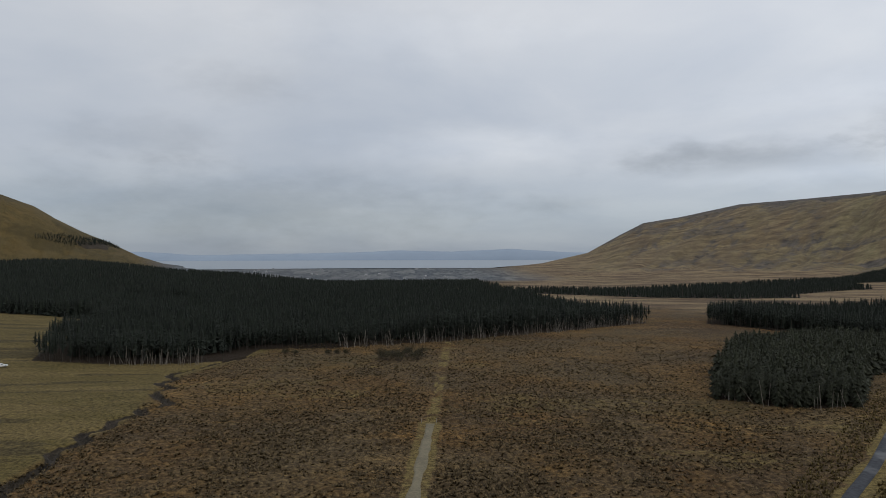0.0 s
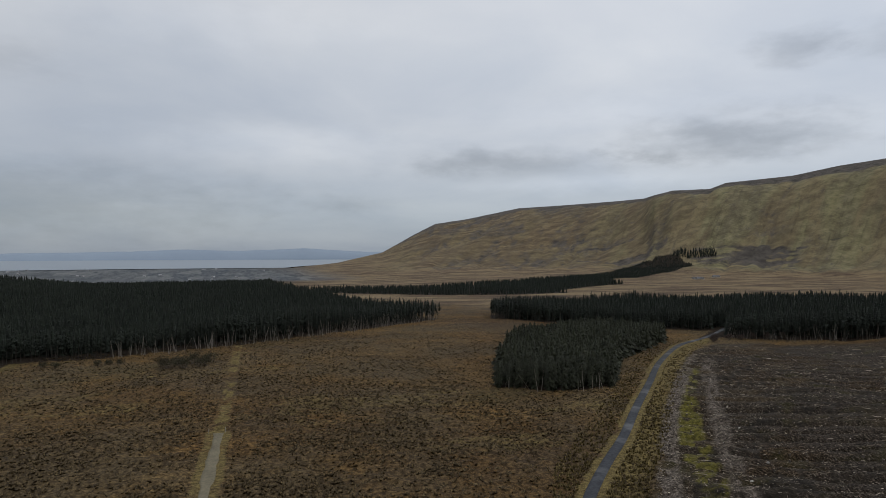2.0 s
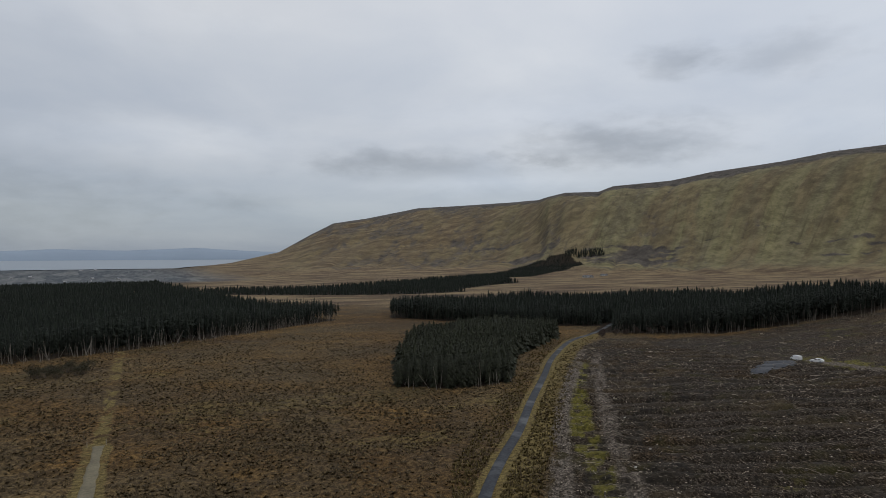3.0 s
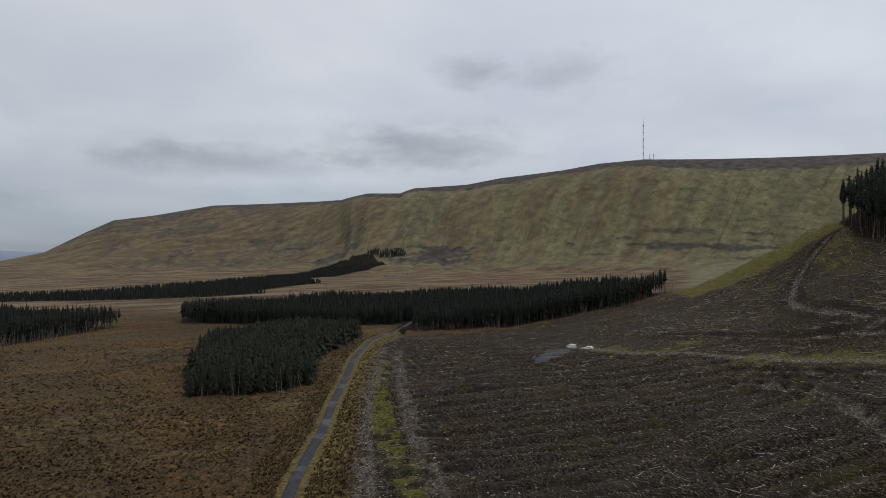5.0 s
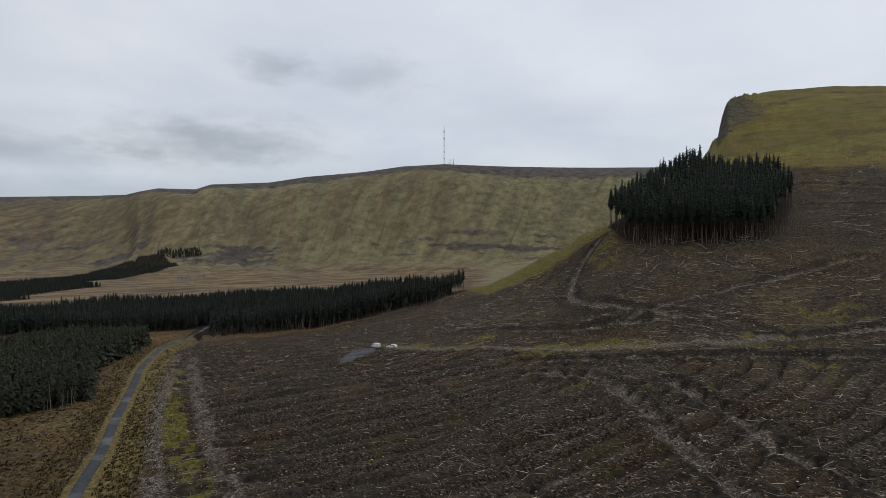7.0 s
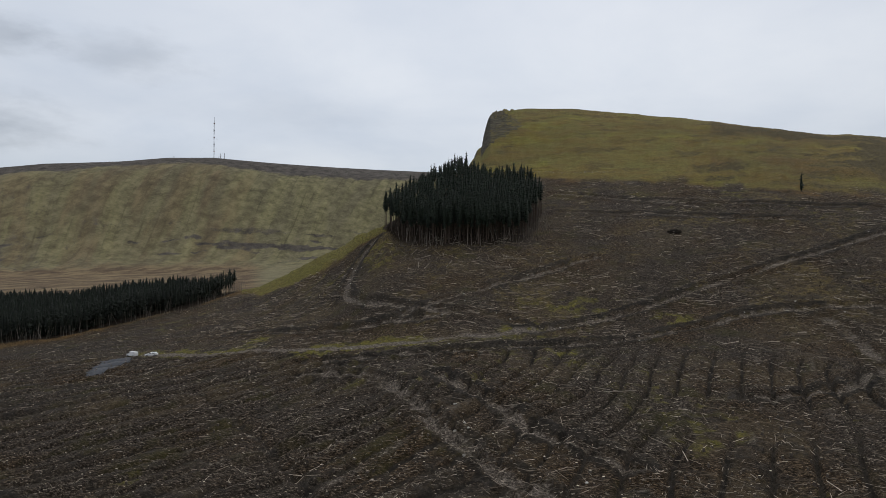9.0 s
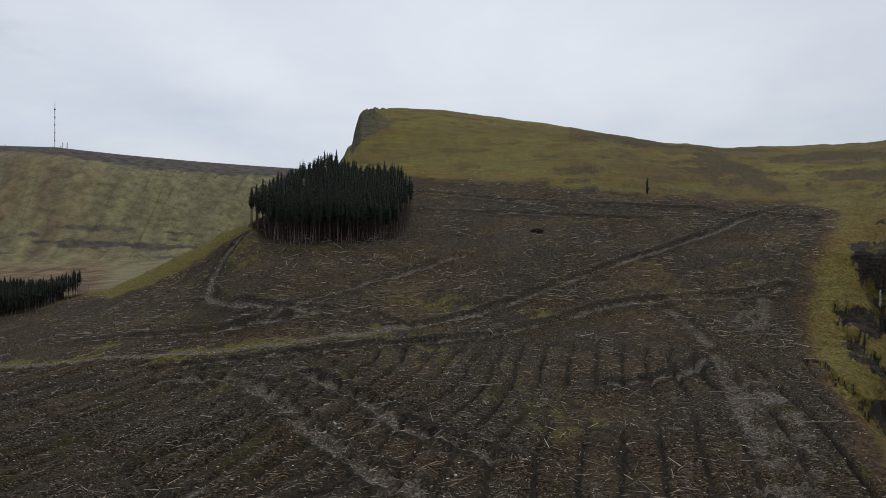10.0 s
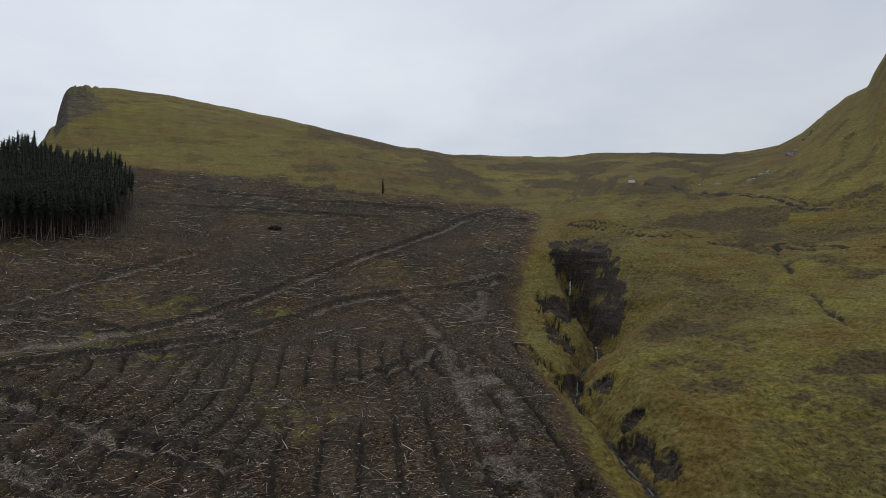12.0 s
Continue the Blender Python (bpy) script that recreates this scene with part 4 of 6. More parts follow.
    heather = np.maximum(heather, .9 * pasture * smooth(.55, .66, fbm(x * .018, y * .11, 3, 84)) * (r < 500))
    rag = np.radians(pline(r, FELL_RIGHT) - a) * r
    gravel = np.maximum(gravel, .66 * smooth(.35, .6, n3) * smooth(5, 9, rag) * (1 - smooth(15, 21, rag)) * (a > 110) * (r < 230) * smooth(.3, .5, n1))
    # plain moor underfoot, where the covers would meet
    far = smooth(34, 58, r + 20 * (n1 - .5))
    pasture, heather, peat, rock, gravel, moss, straw = (v * far for v in (pasture, heather, peat, rock, gravel, moss, straw))
    colour_layer(me, "cover_a", fell, green, pasture)
    colour_layer(me, "cover_b", peat, verge, heather)
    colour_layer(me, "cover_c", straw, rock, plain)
    colour_layer(me, "cover_d", gravel, litter, moss)
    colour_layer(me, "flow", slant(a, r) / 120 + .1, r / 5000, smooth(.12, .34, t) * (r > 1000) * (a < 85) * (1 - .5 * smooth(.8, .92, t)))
    me.materials.append(ground_material())
    return tagged(new("ground", me), "rolling moorland, felled slope and green hills under low cloud", "ground", kind="structure")


def ribbon(name, line, half, material, lift, camber=0.0, jag=0.0):
    """A strip laid over the ground along a line of the plan."""
    p = np.array(line, float)
    seg = np.hypot(*np.diff(p, axis=0).T)
    at = np.concatenate([[0], np.cumsum(seg)])
    n = max(int(at[-1] / .9), 2)
    s = np.linspace(0, at[-1], n)
    c = np.stack([np.interp(s, at, p[:, 0]), np.interp(s, at, p[:, 1])], -1)
    d = np.gradient(c, axis=0)
    d /= np.linalg.norm(d, axis=1)[:, None]
    side = np.stack([d[:, 1], -d[:, 0]], -1)
    cols = 7
    w = np.linspace(-1, 1, cols)
    wide = half * (1 + jag * (vnoise(s * .35, s * 0, 90) - .5))
    pts = c[:, None, :] + side[:, None, :] * w[None, :, None] * wide[:, None, None]
    zc = np.stack([height(pts[:, k, 0], pts[:, k, 1]) for k in range(cols)], -1)
    top = zc.max(1)
    ker = np.ones(9) / 9
    top = np.convolve(np.pad(top, 4, mode="edge"), ker, "valid")
    zz = top[:, None] + lift + camber * (1 - w[None, :] ** 2)
    zz[:, 0] -= lift + .9
    zz[:, -1] -= lift + .9
    me = grid_mesh(name, np.concatenate([pts, zz[..., None]], -1).reshape(-1, 3), n, cols)
    me.materials.append(material)
    return new(name, me)


land = build_ground()
tagged(ribbon("road", ROAD, 1.5, asphalt_material(), .10, .06), "narrow worn grey asphalt lane through the moor", "road", kind="structure")
tagged(ribbon("track", FIELD_TRACK, 1.5, speckled("pale_gravel", (0.095, 0.083, 0.055), (0.20, 0.175, 0.115), 2.0), .06, .04, .5),
       "short pale gravel track ending in the moor grass", "track", kind="structure")


def build_sea():
    r = np.linspace(2080, 4960, 14)
    lo, hi = np.interp(r, [2080, 2600, 4960], [-21, -26, -34]), np.interp(r, [2080, 2600, 3300, 4960], [4.2, 7.5, 11, 16])
    az = np.radians(lo[:, None] + (hi - lo)[:, None] * np.linspace(0, 1, 30))
    v = np.stack([r[:, None] * np.sin(az), r[:, None] * np.cos(az), np.full(az.shape, EYE - 46.0)], -1)
    me = grid_mesh("water", v.reshape(-1, 3), len(r), az.shape[1])
    me.materials.append(water_material("sea_water", (0.17, 0.21, 0.25), 0.4, 0.05, 0.15))
    tagged(new("water", me), "calm grey-blue sea bay beyond the plain", "sea", kind="structure")


def build_far_hills():
    """Low hills on the other shore, the blue of haze put into their colour."""
    a = np.arange(-34, 22, .25)
    el = pline(a, [(-34, .3), (-25.4, .21), (-21, -.06), (-15, .02), (-8.3, .14), (-4.3, .33), (.8, .2), (5.9, .45), (10.8, .13), (12.8, .08), (22, .2)])
    el = el + .07 * (fbm(a * .9, a * 0, 3, 95) - .5)
    rows = []
    for r, f in ((4700, -1.0), (4760, .15), (4830, .65), (4900, 1.0), (4950, .6)):
        top = EYE + 4900 * np.tan(np.radians(el))
        z = (EYE - 46) + (top - EYE + 46) * f + (6 * (fbm(a * 1.5, a * 0 + r, 3, 96) - .5) if 0 < f < 1 else 0)
        rows.append(np.stack([r * np.sin(np.radians(a)), r * np.cos(np.radians(a)), z], -1))
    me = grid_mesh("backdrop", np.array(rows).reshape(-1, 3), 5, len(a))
    me.materials.append(speckled("far_haze_blue_hills", (0.235, 0.29, 0.36), (0.265, 0.325, 0.395), 0.004, bump=0))
    tagged(new("backdrop", me), "low hills across the bay, tinted faint blue for haze", "hills", kind="structure")


build_sea()
build_far_hills()
# ---------------------------------------------------------------- conifers
def part(name, me, material, parent, label=""):
    ob = new(name, me)
    if material and not me.materials:
        me.materials.append(material)
    ob.parent = parent
    return tagged(ob, label)


def trunk_arrays(h, r0, lean, sides=5, top=.96):
    """A tapered stem."""
    rows = []
    for t in (0, .04, .5, top):
        r = r0 * (1.5 if t == 0 else 1 - .9 * t)
        a = np.arange(sides) * 2 * math.pi / sides
        rows.append(np.stack([r * np.cos(a) + lean * h * t * t, r * np.sin(a), np.full(sides, h * t)], -1))
    v = np.array(rows).reshape(-1, 3)
    f = [(i * sides + j, i * sides + (j + 1) % sides, (i + 1) * sides + (j + 1) % sides, (i + 1) * sides + j) for i in range(3) for j in range(sides)]
    return v, np.array(f)


def crown_arrays(rng, h, base, reach, tiers, spokes, droop=.42, ragged=.5, twist=1.0, blunt=.5):
    """Drooping boughs in tiers round the stem: each a bent, pointed fan of needles."""
    verts, faces = [], []
    for k in range(tiers):
        t = k / (tiers - 1)
        z = base + (h * .985 - base) * t ** .92
        length = reach * (1 - t) ** blunt + .06 * reach
        if t < .18:
            length *= .6 + 2.2 * t
        for s in range(max(3, round(spokes * (1 - .45 * t)))):
            a = rng.uniform(0, 2 * math.pi) if twist else 2 * math.pi * s / spokes
            l = length * (1 + ragged * rng.uniform(-1, .7))
            wide = .26 * l + .009 * h
            ca, sa = math.cos(a), math.sin(a)
            zz = z + rng.uniform(-.4, .4) * (h - base) / tiers
            lift = l * (.1 + .35 * t)
            pts = [(0, 0, .25 * l), (.5 * l, -wide, -.05 * l + lift * .3), (.5 * l, wide, -.05 * l + lift * .3), (.55 * l, 0, .16 * l + lift * .3), (l, 0, -droop * l + lift)]
            n = len(verts)
            verts += [(x * ca - y * sa, x * sa + y * ca, zz + q) for x, y, q in pts]
            faces += [(n, n + 1, n + 3), (n, n + 3, n + 2), (n + 1, n + 4, n + 3), (n + 3, n + 4, n + 2)]
    # dark heart of the crown
    n, m = len(verts), 6
    for z, r in ((base, .18 * reach), (base + .25 * (h - base), .32 * reach), (base + .7 * (h - base), .16 * reach), (h * .97, .01 * reach)):
        verts += [(r * math.cos(2 * math.pi * j / m), r * math.sin(2 * math.pi * j / m), z) for j in range(m)]
    for i in range(3):
        for j in range(m):
            p, q = n + i * m + j, n + i * m + (j + 1) % m
            faces += [(p, q, q + m), (p, q + m, p + m)]
    return np.array(verts), np.array(faces)


def shaggy_tree(rng, boughs=18, sides=4, reach=.18, base=.05, full=.72):
    """A conifer of height 1 seen from afar: a dark tapered heart hung with ragged fans of needles."""
    verts, faces = [], []
    for k in range(3):
        lo, hi = base + .27 * k, min(.99, base + .27 * k + .5)
        n = len(verts)
        for j in range(sides):
            a = 2 * math.pi * (j + rng.uniform(-.3, .3)) / sides
            q = .66 * reach * (1 - .9 * lo) ** full * rng.uniform(.8, 1.15)
            verts.append((q * math.cos(a), q * math.sin(a), lo + rng.uniform(-.04, .04)))
        verts.append((rng.uniform(-.01, .01), rng.uniform(-.01, .01), hi))
        faces += [(n + j, n + (j + 1) % sides, n + sides) for j in range(sides)]
    for k in range(boughs):
        t = (k + rng.random()) / boughs
        z = base + (.95 - base) * t ** 1.15
        l = (reach * (1 - t) ** full + .018) * rng.uniform(.75, 1.2)
        a, w, n = rng.uniform(0, 2 * math.pi), rng.uniform(.28, .46) * l, len(verts)
        ca, sa = math.cos(a), math.sin(a)
        for x, y, h in ((.1 * l, 0, z + .4 * l), (l, -w, z - rng.uniform(.05, .4) * l), (rng.uniform(.8, 1.0) * l, w, z - rng.uniform(.05, .4) * l)):
            verts.append((x * ca - y * sa, x * sa + y * ca, h))
        faces.append((n, n + 1, n + 2))
    f = np.array(faces)
    return np.array(verts), f, np.zeros(len(f), int)


def quads_to_tris(f):
    return np.concatenate([f[:, [0, 1, 2]], f[:, [0, 2, 3]]])


def scatter(poly, gap, seed, keep=None):
    """Jittered planting over a polygon of the plan."""
    rng = np.random.default_rng(seed)
    p = np.array(poly)
    lo, hi = p.min(0), p.max(0)
    gx, gy = np.meshgrid(np.arange(lo[0], hi[0], gap), np.arange(lo[1], hi[1], gap))
    x = gx.ravel() + rng.uniform(-.62, .62, gx.size) * gap
    y = gy.ravel() + rng.uniform(-.62, .62, gx.size) * gap
    ok = inside(x + 9 * (fbm(x * .07, y * .07, 3, 105) - .5), y + 9 * (fbm(x * .07, y * .07, 3, 106) - .5), poly)
    ok &= off_line(x, y, ROAD) > 6.5
    if keep is not None:
        ok &= keep(x, y)
    return x[ok], y[ok]


def forest_stuff(name, x, y, models, size, seed, materials, label, sink=.2, uneven=.5):
    """Many trees joined into one mesh. models: (verts, tris, material index per tri) variants of unit size."""
    rng = np.random.default_rng(seed)
    z = height(x, y) - sink
    pick = rng.integers(0, len(models), len(x))
    scale = size * rng.normal(1.0, .085, len(x)).clip(.7, 1.2) * (1 + uneven * (fbm(x * .03, y * .03, 3, 104) - .5))
    girth = rng.uniform(.85, 1.2, len(x))
    turn = rng.uniform(0, 2 * math.pi, len(x))
    vs, fs, ms, off = [], [], [], 0
    for k, (v, f, mi) in enumerate(models):
        w = np.nonzero(pick == k)[0]
        c, s = np.cos(turn[w])[:, None], np.sin(turn[w])[:, None]
        sg = (scale[w] * girth[w])[:, None]
        px = (v[None, :, 0] * c - v[None, :, 1] * s) * sg + x[w][:, None]
        py = (v[None, :, 0] * s + v[None, :, 1] * c) * sg + y[w][:, None]
        pz = v[None, :, 2] * scale[w][:, None] + z[w][:, None]
        vs.append(np.stack([px, py, pz], -1).reshape(-1, 3))
        fs.append((f[None] + (np.arange(len(w)) * len(v))[:, None, None] + off).reshape(-1, 3))
        ms.append(np.tile(mi, len(w)))
        off += len(w) * len(v)
    me = face_mesh(name, np.concatenate(vs), np.concatenate(fs), False)
    for m in materials:
        me.materials.append(m)
    me.polygons.foreach_set("material_index", np.concatenate(ms).astype(np.int32))
    return tagged(new(name, me), label, "forest", kind="stuff")


def unit_tree(rng, base, reach, tiers, spokes, stem, sides=4, **kw):
    """A tree of height 1 for joined planting."""
    v, f = crown_arrays(rng, 1.0, base, reach, tiers, spokes, **kw)
    mi = np.zeros(len(f), int)
    if stem:
        tv, tf = trunk_arrays(1.0, stem, rng.uniform(-.02, .02), sides)
        tf = quads_to_tris(tf)
        f = np.concatenate([f, tf + len(v)])
        mi = np.concatenate([mi, np.ones(len(tf), int)])
        v = np.concatenate([v, tv])
    return v, f, mi


SPRUCE = foliage("spruce_needles", (0.0125, 0.0185, 0.0140), (0.033, 0.045, 0.030))
FOREST = foliage("forest_needles", (0.0120, 0.0150, 0.0118), (0.026, 0.033, 0.0235))
YOUNG = foliage("young_spruce_needles", (0.0185, 0.0210, 0.0130), (0.041, 0.045, 0.0265))
BARK = speckled("grey_brown_bark", (0.055, 0.044, 0.036), (0.17, 0.145, 0.12), 6.0, per_object=.3)
STEM = speckled("red_grey_spruce_bark", (0.048, 0.035, 0.028), (0.135, 0.104, 0.084), 5.0, per_object=.3)
# darker copy of the bark for edge stems, forest shade put into its colour
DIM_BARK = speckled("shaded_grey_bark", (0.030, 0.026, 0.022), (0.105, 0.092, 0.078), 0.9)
DEAD = speckled("bleached_dead_wood", (0.11, 0.095, 0.08), (0.29, 0.26, 0.225), 5.0)


def nearest_edge(x, y, poly, depth):
    """Marks the places within a depth of a polygon's outline."""
    return off_line(x, y, poly + poly[:1], depth + 1) < depth


def nearest(x, y, count):
    """Marks the given number of places that lie nearest to the viewpoint of the plan."""
    out = np.zeros(len(x), bool)
    out[np.argsort(np.hypot(x, y))[:count]] = True
    return out


def single_trees(name, x, y, variants, form, size, needles, label, group, seed, bark=None, uneven=.8, grow=0.0, shrink=0.0):
    """Trees of their own, each a trunk and a crown; alike ones share meshes."""
    rng = random.Random(seed)
    base, reach, tiers, spokes, stem = form
    made = []
    for k in range(variants):
        v, f = crown_arrays(rng, size, base * size * rng.uniform(.88, 1.1), reach * size, tiers, spokes, ragged=.35)
        crown = face_mesh("crown", v, f, False)
        tv, tf = trunk_arrays(size, stem * size, rng.uniform(-.02, .02), 6)
        made.append((crown, face_mesh("trunk", tv, tf)))
    for k, (px, py, pz) in enumerate(zip(x, y, height(x, y))):
        crown, trunk = made[k % variants]
        root = new(name)
        root.empty_display_size = .2
        s = rng.uniform(uneven, 1.12) * (1 + grow * float(smooth(150, 260, math.hypot(px, py)))) * (1 - shrink * float(smooth(25, -10, py)))
        root.matrix_world = pose(px, py, pz - .15, 0, 0, rng.uniform(0, 360)) @ Matrix.Diagonal((s, s, s, 1))
        tagged(root, label, "tree", group)
        part("trunk", trunk, bark or BARK, root)
        part("crown", crown, needles, root)


def forests():
    rng = random.Random(4)
    edge_models = [unit_tree(rng, rng.uniform(.22, .55), rng.uniform(.085, .125), 12, 5, .007, ragged=.7, blunt=.5) for _ in range(10)]
    far_models = [shaggy_tree(rng, 6, 4, .22) for _ in range(8)]
    mid_models = [shaggy_tree(rng, 18, 4, rng.uniform(.15, .21), .05, rng.uniform(.5, .7)) for _ in range(12)]
    young_models = [shaggy_tree(rng, 52, 5, .27, .03, .5) for _ in range(8)]
    tall_models = [unit_tree(rng, rng.uniform(.48, .6), .09, 11, 5, .0085) for _ in range(6)]

    def clearing(x, y):
        n = fbm(x * .012, y * .012, 3, 101)
        a, r = to_bearing(x, y)
        glade = (np.hypot(x + 262, y - 690) < 22) | (off_line(x, y, [(-170, 560), (-110, 600), (-40, 575)]) < 5 + 14 * (fbm(x * .05, y * .05, 2, 103) - .5))
        return (n < .70) & ~glade & (np.hypot((x + 15) / 85, (y - 890) / 60) > 1)

    x, y = scatter(MAIN_FOREST, 3.1, 1, clearing)
    a, r = to_bearing(x, y)
    front = nearest_edge(x, y, MAIN_FOREST, 13) & (r < 480)
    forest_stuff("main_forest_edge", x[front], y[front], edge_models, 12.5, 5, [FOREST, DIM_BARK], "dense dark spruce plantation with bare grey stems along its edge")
    back = (~front) & (r < 700)
    forest_stuff("main_forest", x[back], y[back], mid_models, 11.8, 6, [FOREST, BARK], "dense dark spruce plantation in the valley")
    x, y = scatter(MAIN_FOREST, 5.7, 2, clearing)
    a, r = to_bearing(x, y)
    k = r >= 700
    forest_stuff("far_forest", x[k], y[k], far_models, 11.0, 7, [FOREST, BARK], "dark conifer forest on the low rise")
    x, y = scatter(MID_FOREST, 3.1, 3)
    front = nearest_edge(x, y, MID_FOREST, 9)
    forest_stuff("mid_forest", x[~front], y[~front], mid_models, 12.8, 13, [FOREST, BARK], "dark spruce plantation beside the lane")
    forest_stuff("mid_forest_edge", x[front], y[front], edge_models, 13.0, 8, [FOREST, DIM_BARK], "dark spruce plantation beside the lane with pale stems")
    x, y = scatter(YOUNG_CLUMP, 2.3, 4)
    one = nearest(x, y, 130)
    forest_stuff("young_plantation", x[~one], y[~one], young_models, 8.6, 9, [YOUNG, BARK], "bushy young spruce clump on the moor")
    single_trees("young_spruce", x[one], y[one], 8, (.03, .215, 22, 8, .010), 7.4, YOUNG, "bushy young spruce at the edge of the clump", "young spruce clump", 20, None, .62, .3)
    x, y = scatter(TALL_STAND, 2.7, 5)
    one = nearest(x, y, 190)
    forest_stuff("tall_stand", x[~one], y[~one], tall_models, 16.2, 10, [SPRUCE, STEM], "tall spruce stand left on the felled slope", uneven=.15)
    single_trees("tall_spruce", x[one], y[one], 8, (.47, .088, 24, 7, .0085), 17.2, SPRUCE, "tall spruce with a long bare stem beside the felling", "tall spruce stand", 21, STEM, .92, 0.0, .19)
    x, y = scatter(VALLEY_BELT, 5.5, 6)
    forest_stuff("valley_belt", x, y, far_models, 7.5, 11, [FOREST, BARK], "dark conifer shelter belt on the valley floor")
    x, y = scatter([(1240, 1590), (1275, 1610), (1352, 1541), (1322, 1495)], 6, 14)
    forest_stuff("fir_grove", x, y, mid_models, 13.0, 15, [FOREST, BARK], "dark fir grove at the foot of the mountain")
    x, y = scatter([(-912, 1408), (-905, 1450), (-890, 1560), (-905, 1725), (-868, 1715), (-862, 1540), (-868, 1440)], 5, 16)
    forest_stuff("hillside_trees", x, y, mid_models, 7.5, 17, [FOREST, BARK], "dark row of trees under a bank on the hillside")
    x, y = scatter(SLOPE_PLANTING, 5, 7)
    forest_stuff("slope_planting", x, y, far_models, 5.5, 12, [FOREST, BARK], "young conifer planting at the foot of the mountain")


forests()
# ---------------------------------------------------------------- felled slope: brash, stumps, logs, boulders
def plots(count, seed, az_range, r_range, weight=None):
    """Random places of the plan, denser nearer the middle, thinned by a weight of 0 to 1."""
    rng = np.random.default_rng(seed)
    a = rng.uniform(*az_range, count)
    r = np.exp(rng.uniform(math.log(r_range[0]), math.log(r_range[1]), count))
    x, y = r * np.sin(np.radians(a)), r * np.cos(np.radians(a))
    if weight is not None:
        k = rng.uniform(0, 1, count) < weight(a, r, x, y)
        a, r, x, y = a[k], r[k], x[k], y[k]
    return a, r, x, y, rng


def sticks_mesh(name, x, y, rng, length, thick, rise=.12, along=None):
    """Thin broken stems lying about: three-sided prisms."""
    n = len(x)
    z = height(x, y)
    l, w = length, thick
    turn = rng.uniform(0, 2 * math.pi, n) if along is None else along
    tilt = rng.normal(0, rise, n)
    d = np.stack([np.cos(turn) * np.cos(tilt), np.sin(turn) * np.cos(tilt), np.sin(tilt)], -1)
    p = np.stack([-np.sin(turn), np.cos(turn), np.zeros(n)], -1)
    q = np.cross(d, p)
    c = np.stack([x, y, z + w + np.abs(np.sin(tilt)) * l * .4 + .05], -1)
    verts = []
    for end, taper in ((-.5, 1.0), (.5, .6)):
        for k in range(3):
            t = 2 * math.pi * k / 3
            verts.append(c + d * (l * end)[:, None] + (p * math.cos(t) + q * math.sin(t)) * (w * taper)[:, None])
    v = np.stack(verts, 1).reshape(-1, 3)
    f = np.array([(0, 1, 4, 3), (1, 2, 5, 4), (2, 0, 3, 5)])
    return face_mesh(name, v, (f[None] + (np.arange(n) * 6)[:, None, None]).reshape(-1, 4), False)


def brash_material(name, dark, light):
    m = Mat(name, 0.85, 0.2)
    geo = m.node("ShaderNodeNewGeometry")
    v = m.math("ADD", m.math("MULTIPLY", geo.outputs["Random Per Island"], 0.75), m.math("MULTIPLY", m.noise(3.0, 3.0), 0.25))
    return m.done(m.ramp(v, (0.1, dark), (0.9, light), (0.62, tuple(.72 * d + .28 * l for d, l in zip(dark, light)))))


def brash():
    def rows_weight(a, r, x, y):
        across, furrow, plain = planting_rows(a, r, x, y)
        half = (across / 11.6) % 1
        heap = np.exp(-(half / .16) ** 2) + np.exp(-((half - 1) / .16) ** 2)
        heap = heap * plain
        d = np.minimum.reduce([off_line(x, y, b) for b in HAUL_ROADS + BRASH_STRIPS])
        clump = smooth(.35, .65, fbm(x * .09, y * .09, 3, 120))
        return felled(a, r) * np.clip(.12 + .5 * heap * clump + .35 * clump + .7 * (d < 3.2), 0, 1) * (off_line(x, y, FOREST_ROAD) > 1.6) * (furrow < .3)

    a, r, x, y, rng = plots(110000, 31, (36, 132), (72, 400), rows_weight)
    n = len(x)
    me = sticks_mesh("brash", x, y, rng, rng.gamma(2.0, .22, n) + .22, rng.uniform(.014, .034, n) * (1 + r / 250))
    me.materials.append(brash_material("grey_brash", (0.011, 0.0085, 0.006), (0.56, 0.48, 0.38)))
    tagged(new("brash", me), "grey and brown branch litter strewn over the felled slope", "brash", kind="stuff")
    # longer pale poles left lying
    def above_road(a, r):
        return smooth(0, 14, r - pline(a, ROWS_END)) * (a > 62)

    a, r, x, y, rng = plots(38000, 32, (38, 130), (74, 390), lambda a, r, x, y: felled(a, r) * smooth(.40, .64, fbm(x * .05, y * .05, 3, 121)) * (.10 + .8 * above_road(a, r)))
    n = len(x)
    me = sticks_mesh("poles", x, y, rng, rng.uniform(1.0, 3.0, n) * (1 + rng.uniform(0, .9, n) * above_road(a, r)), rng.uniform(.025, .05, n) * (1 + r / 210), .12)
    me.materials.append(brash_material("bleached_poles", (0.15, 0.12, 0.09), (0.56, 0.48, 0.385)))
    tagged(new("pole_litter", me), "thin bleached poles left lying after felling", "brash", kind="stuff")


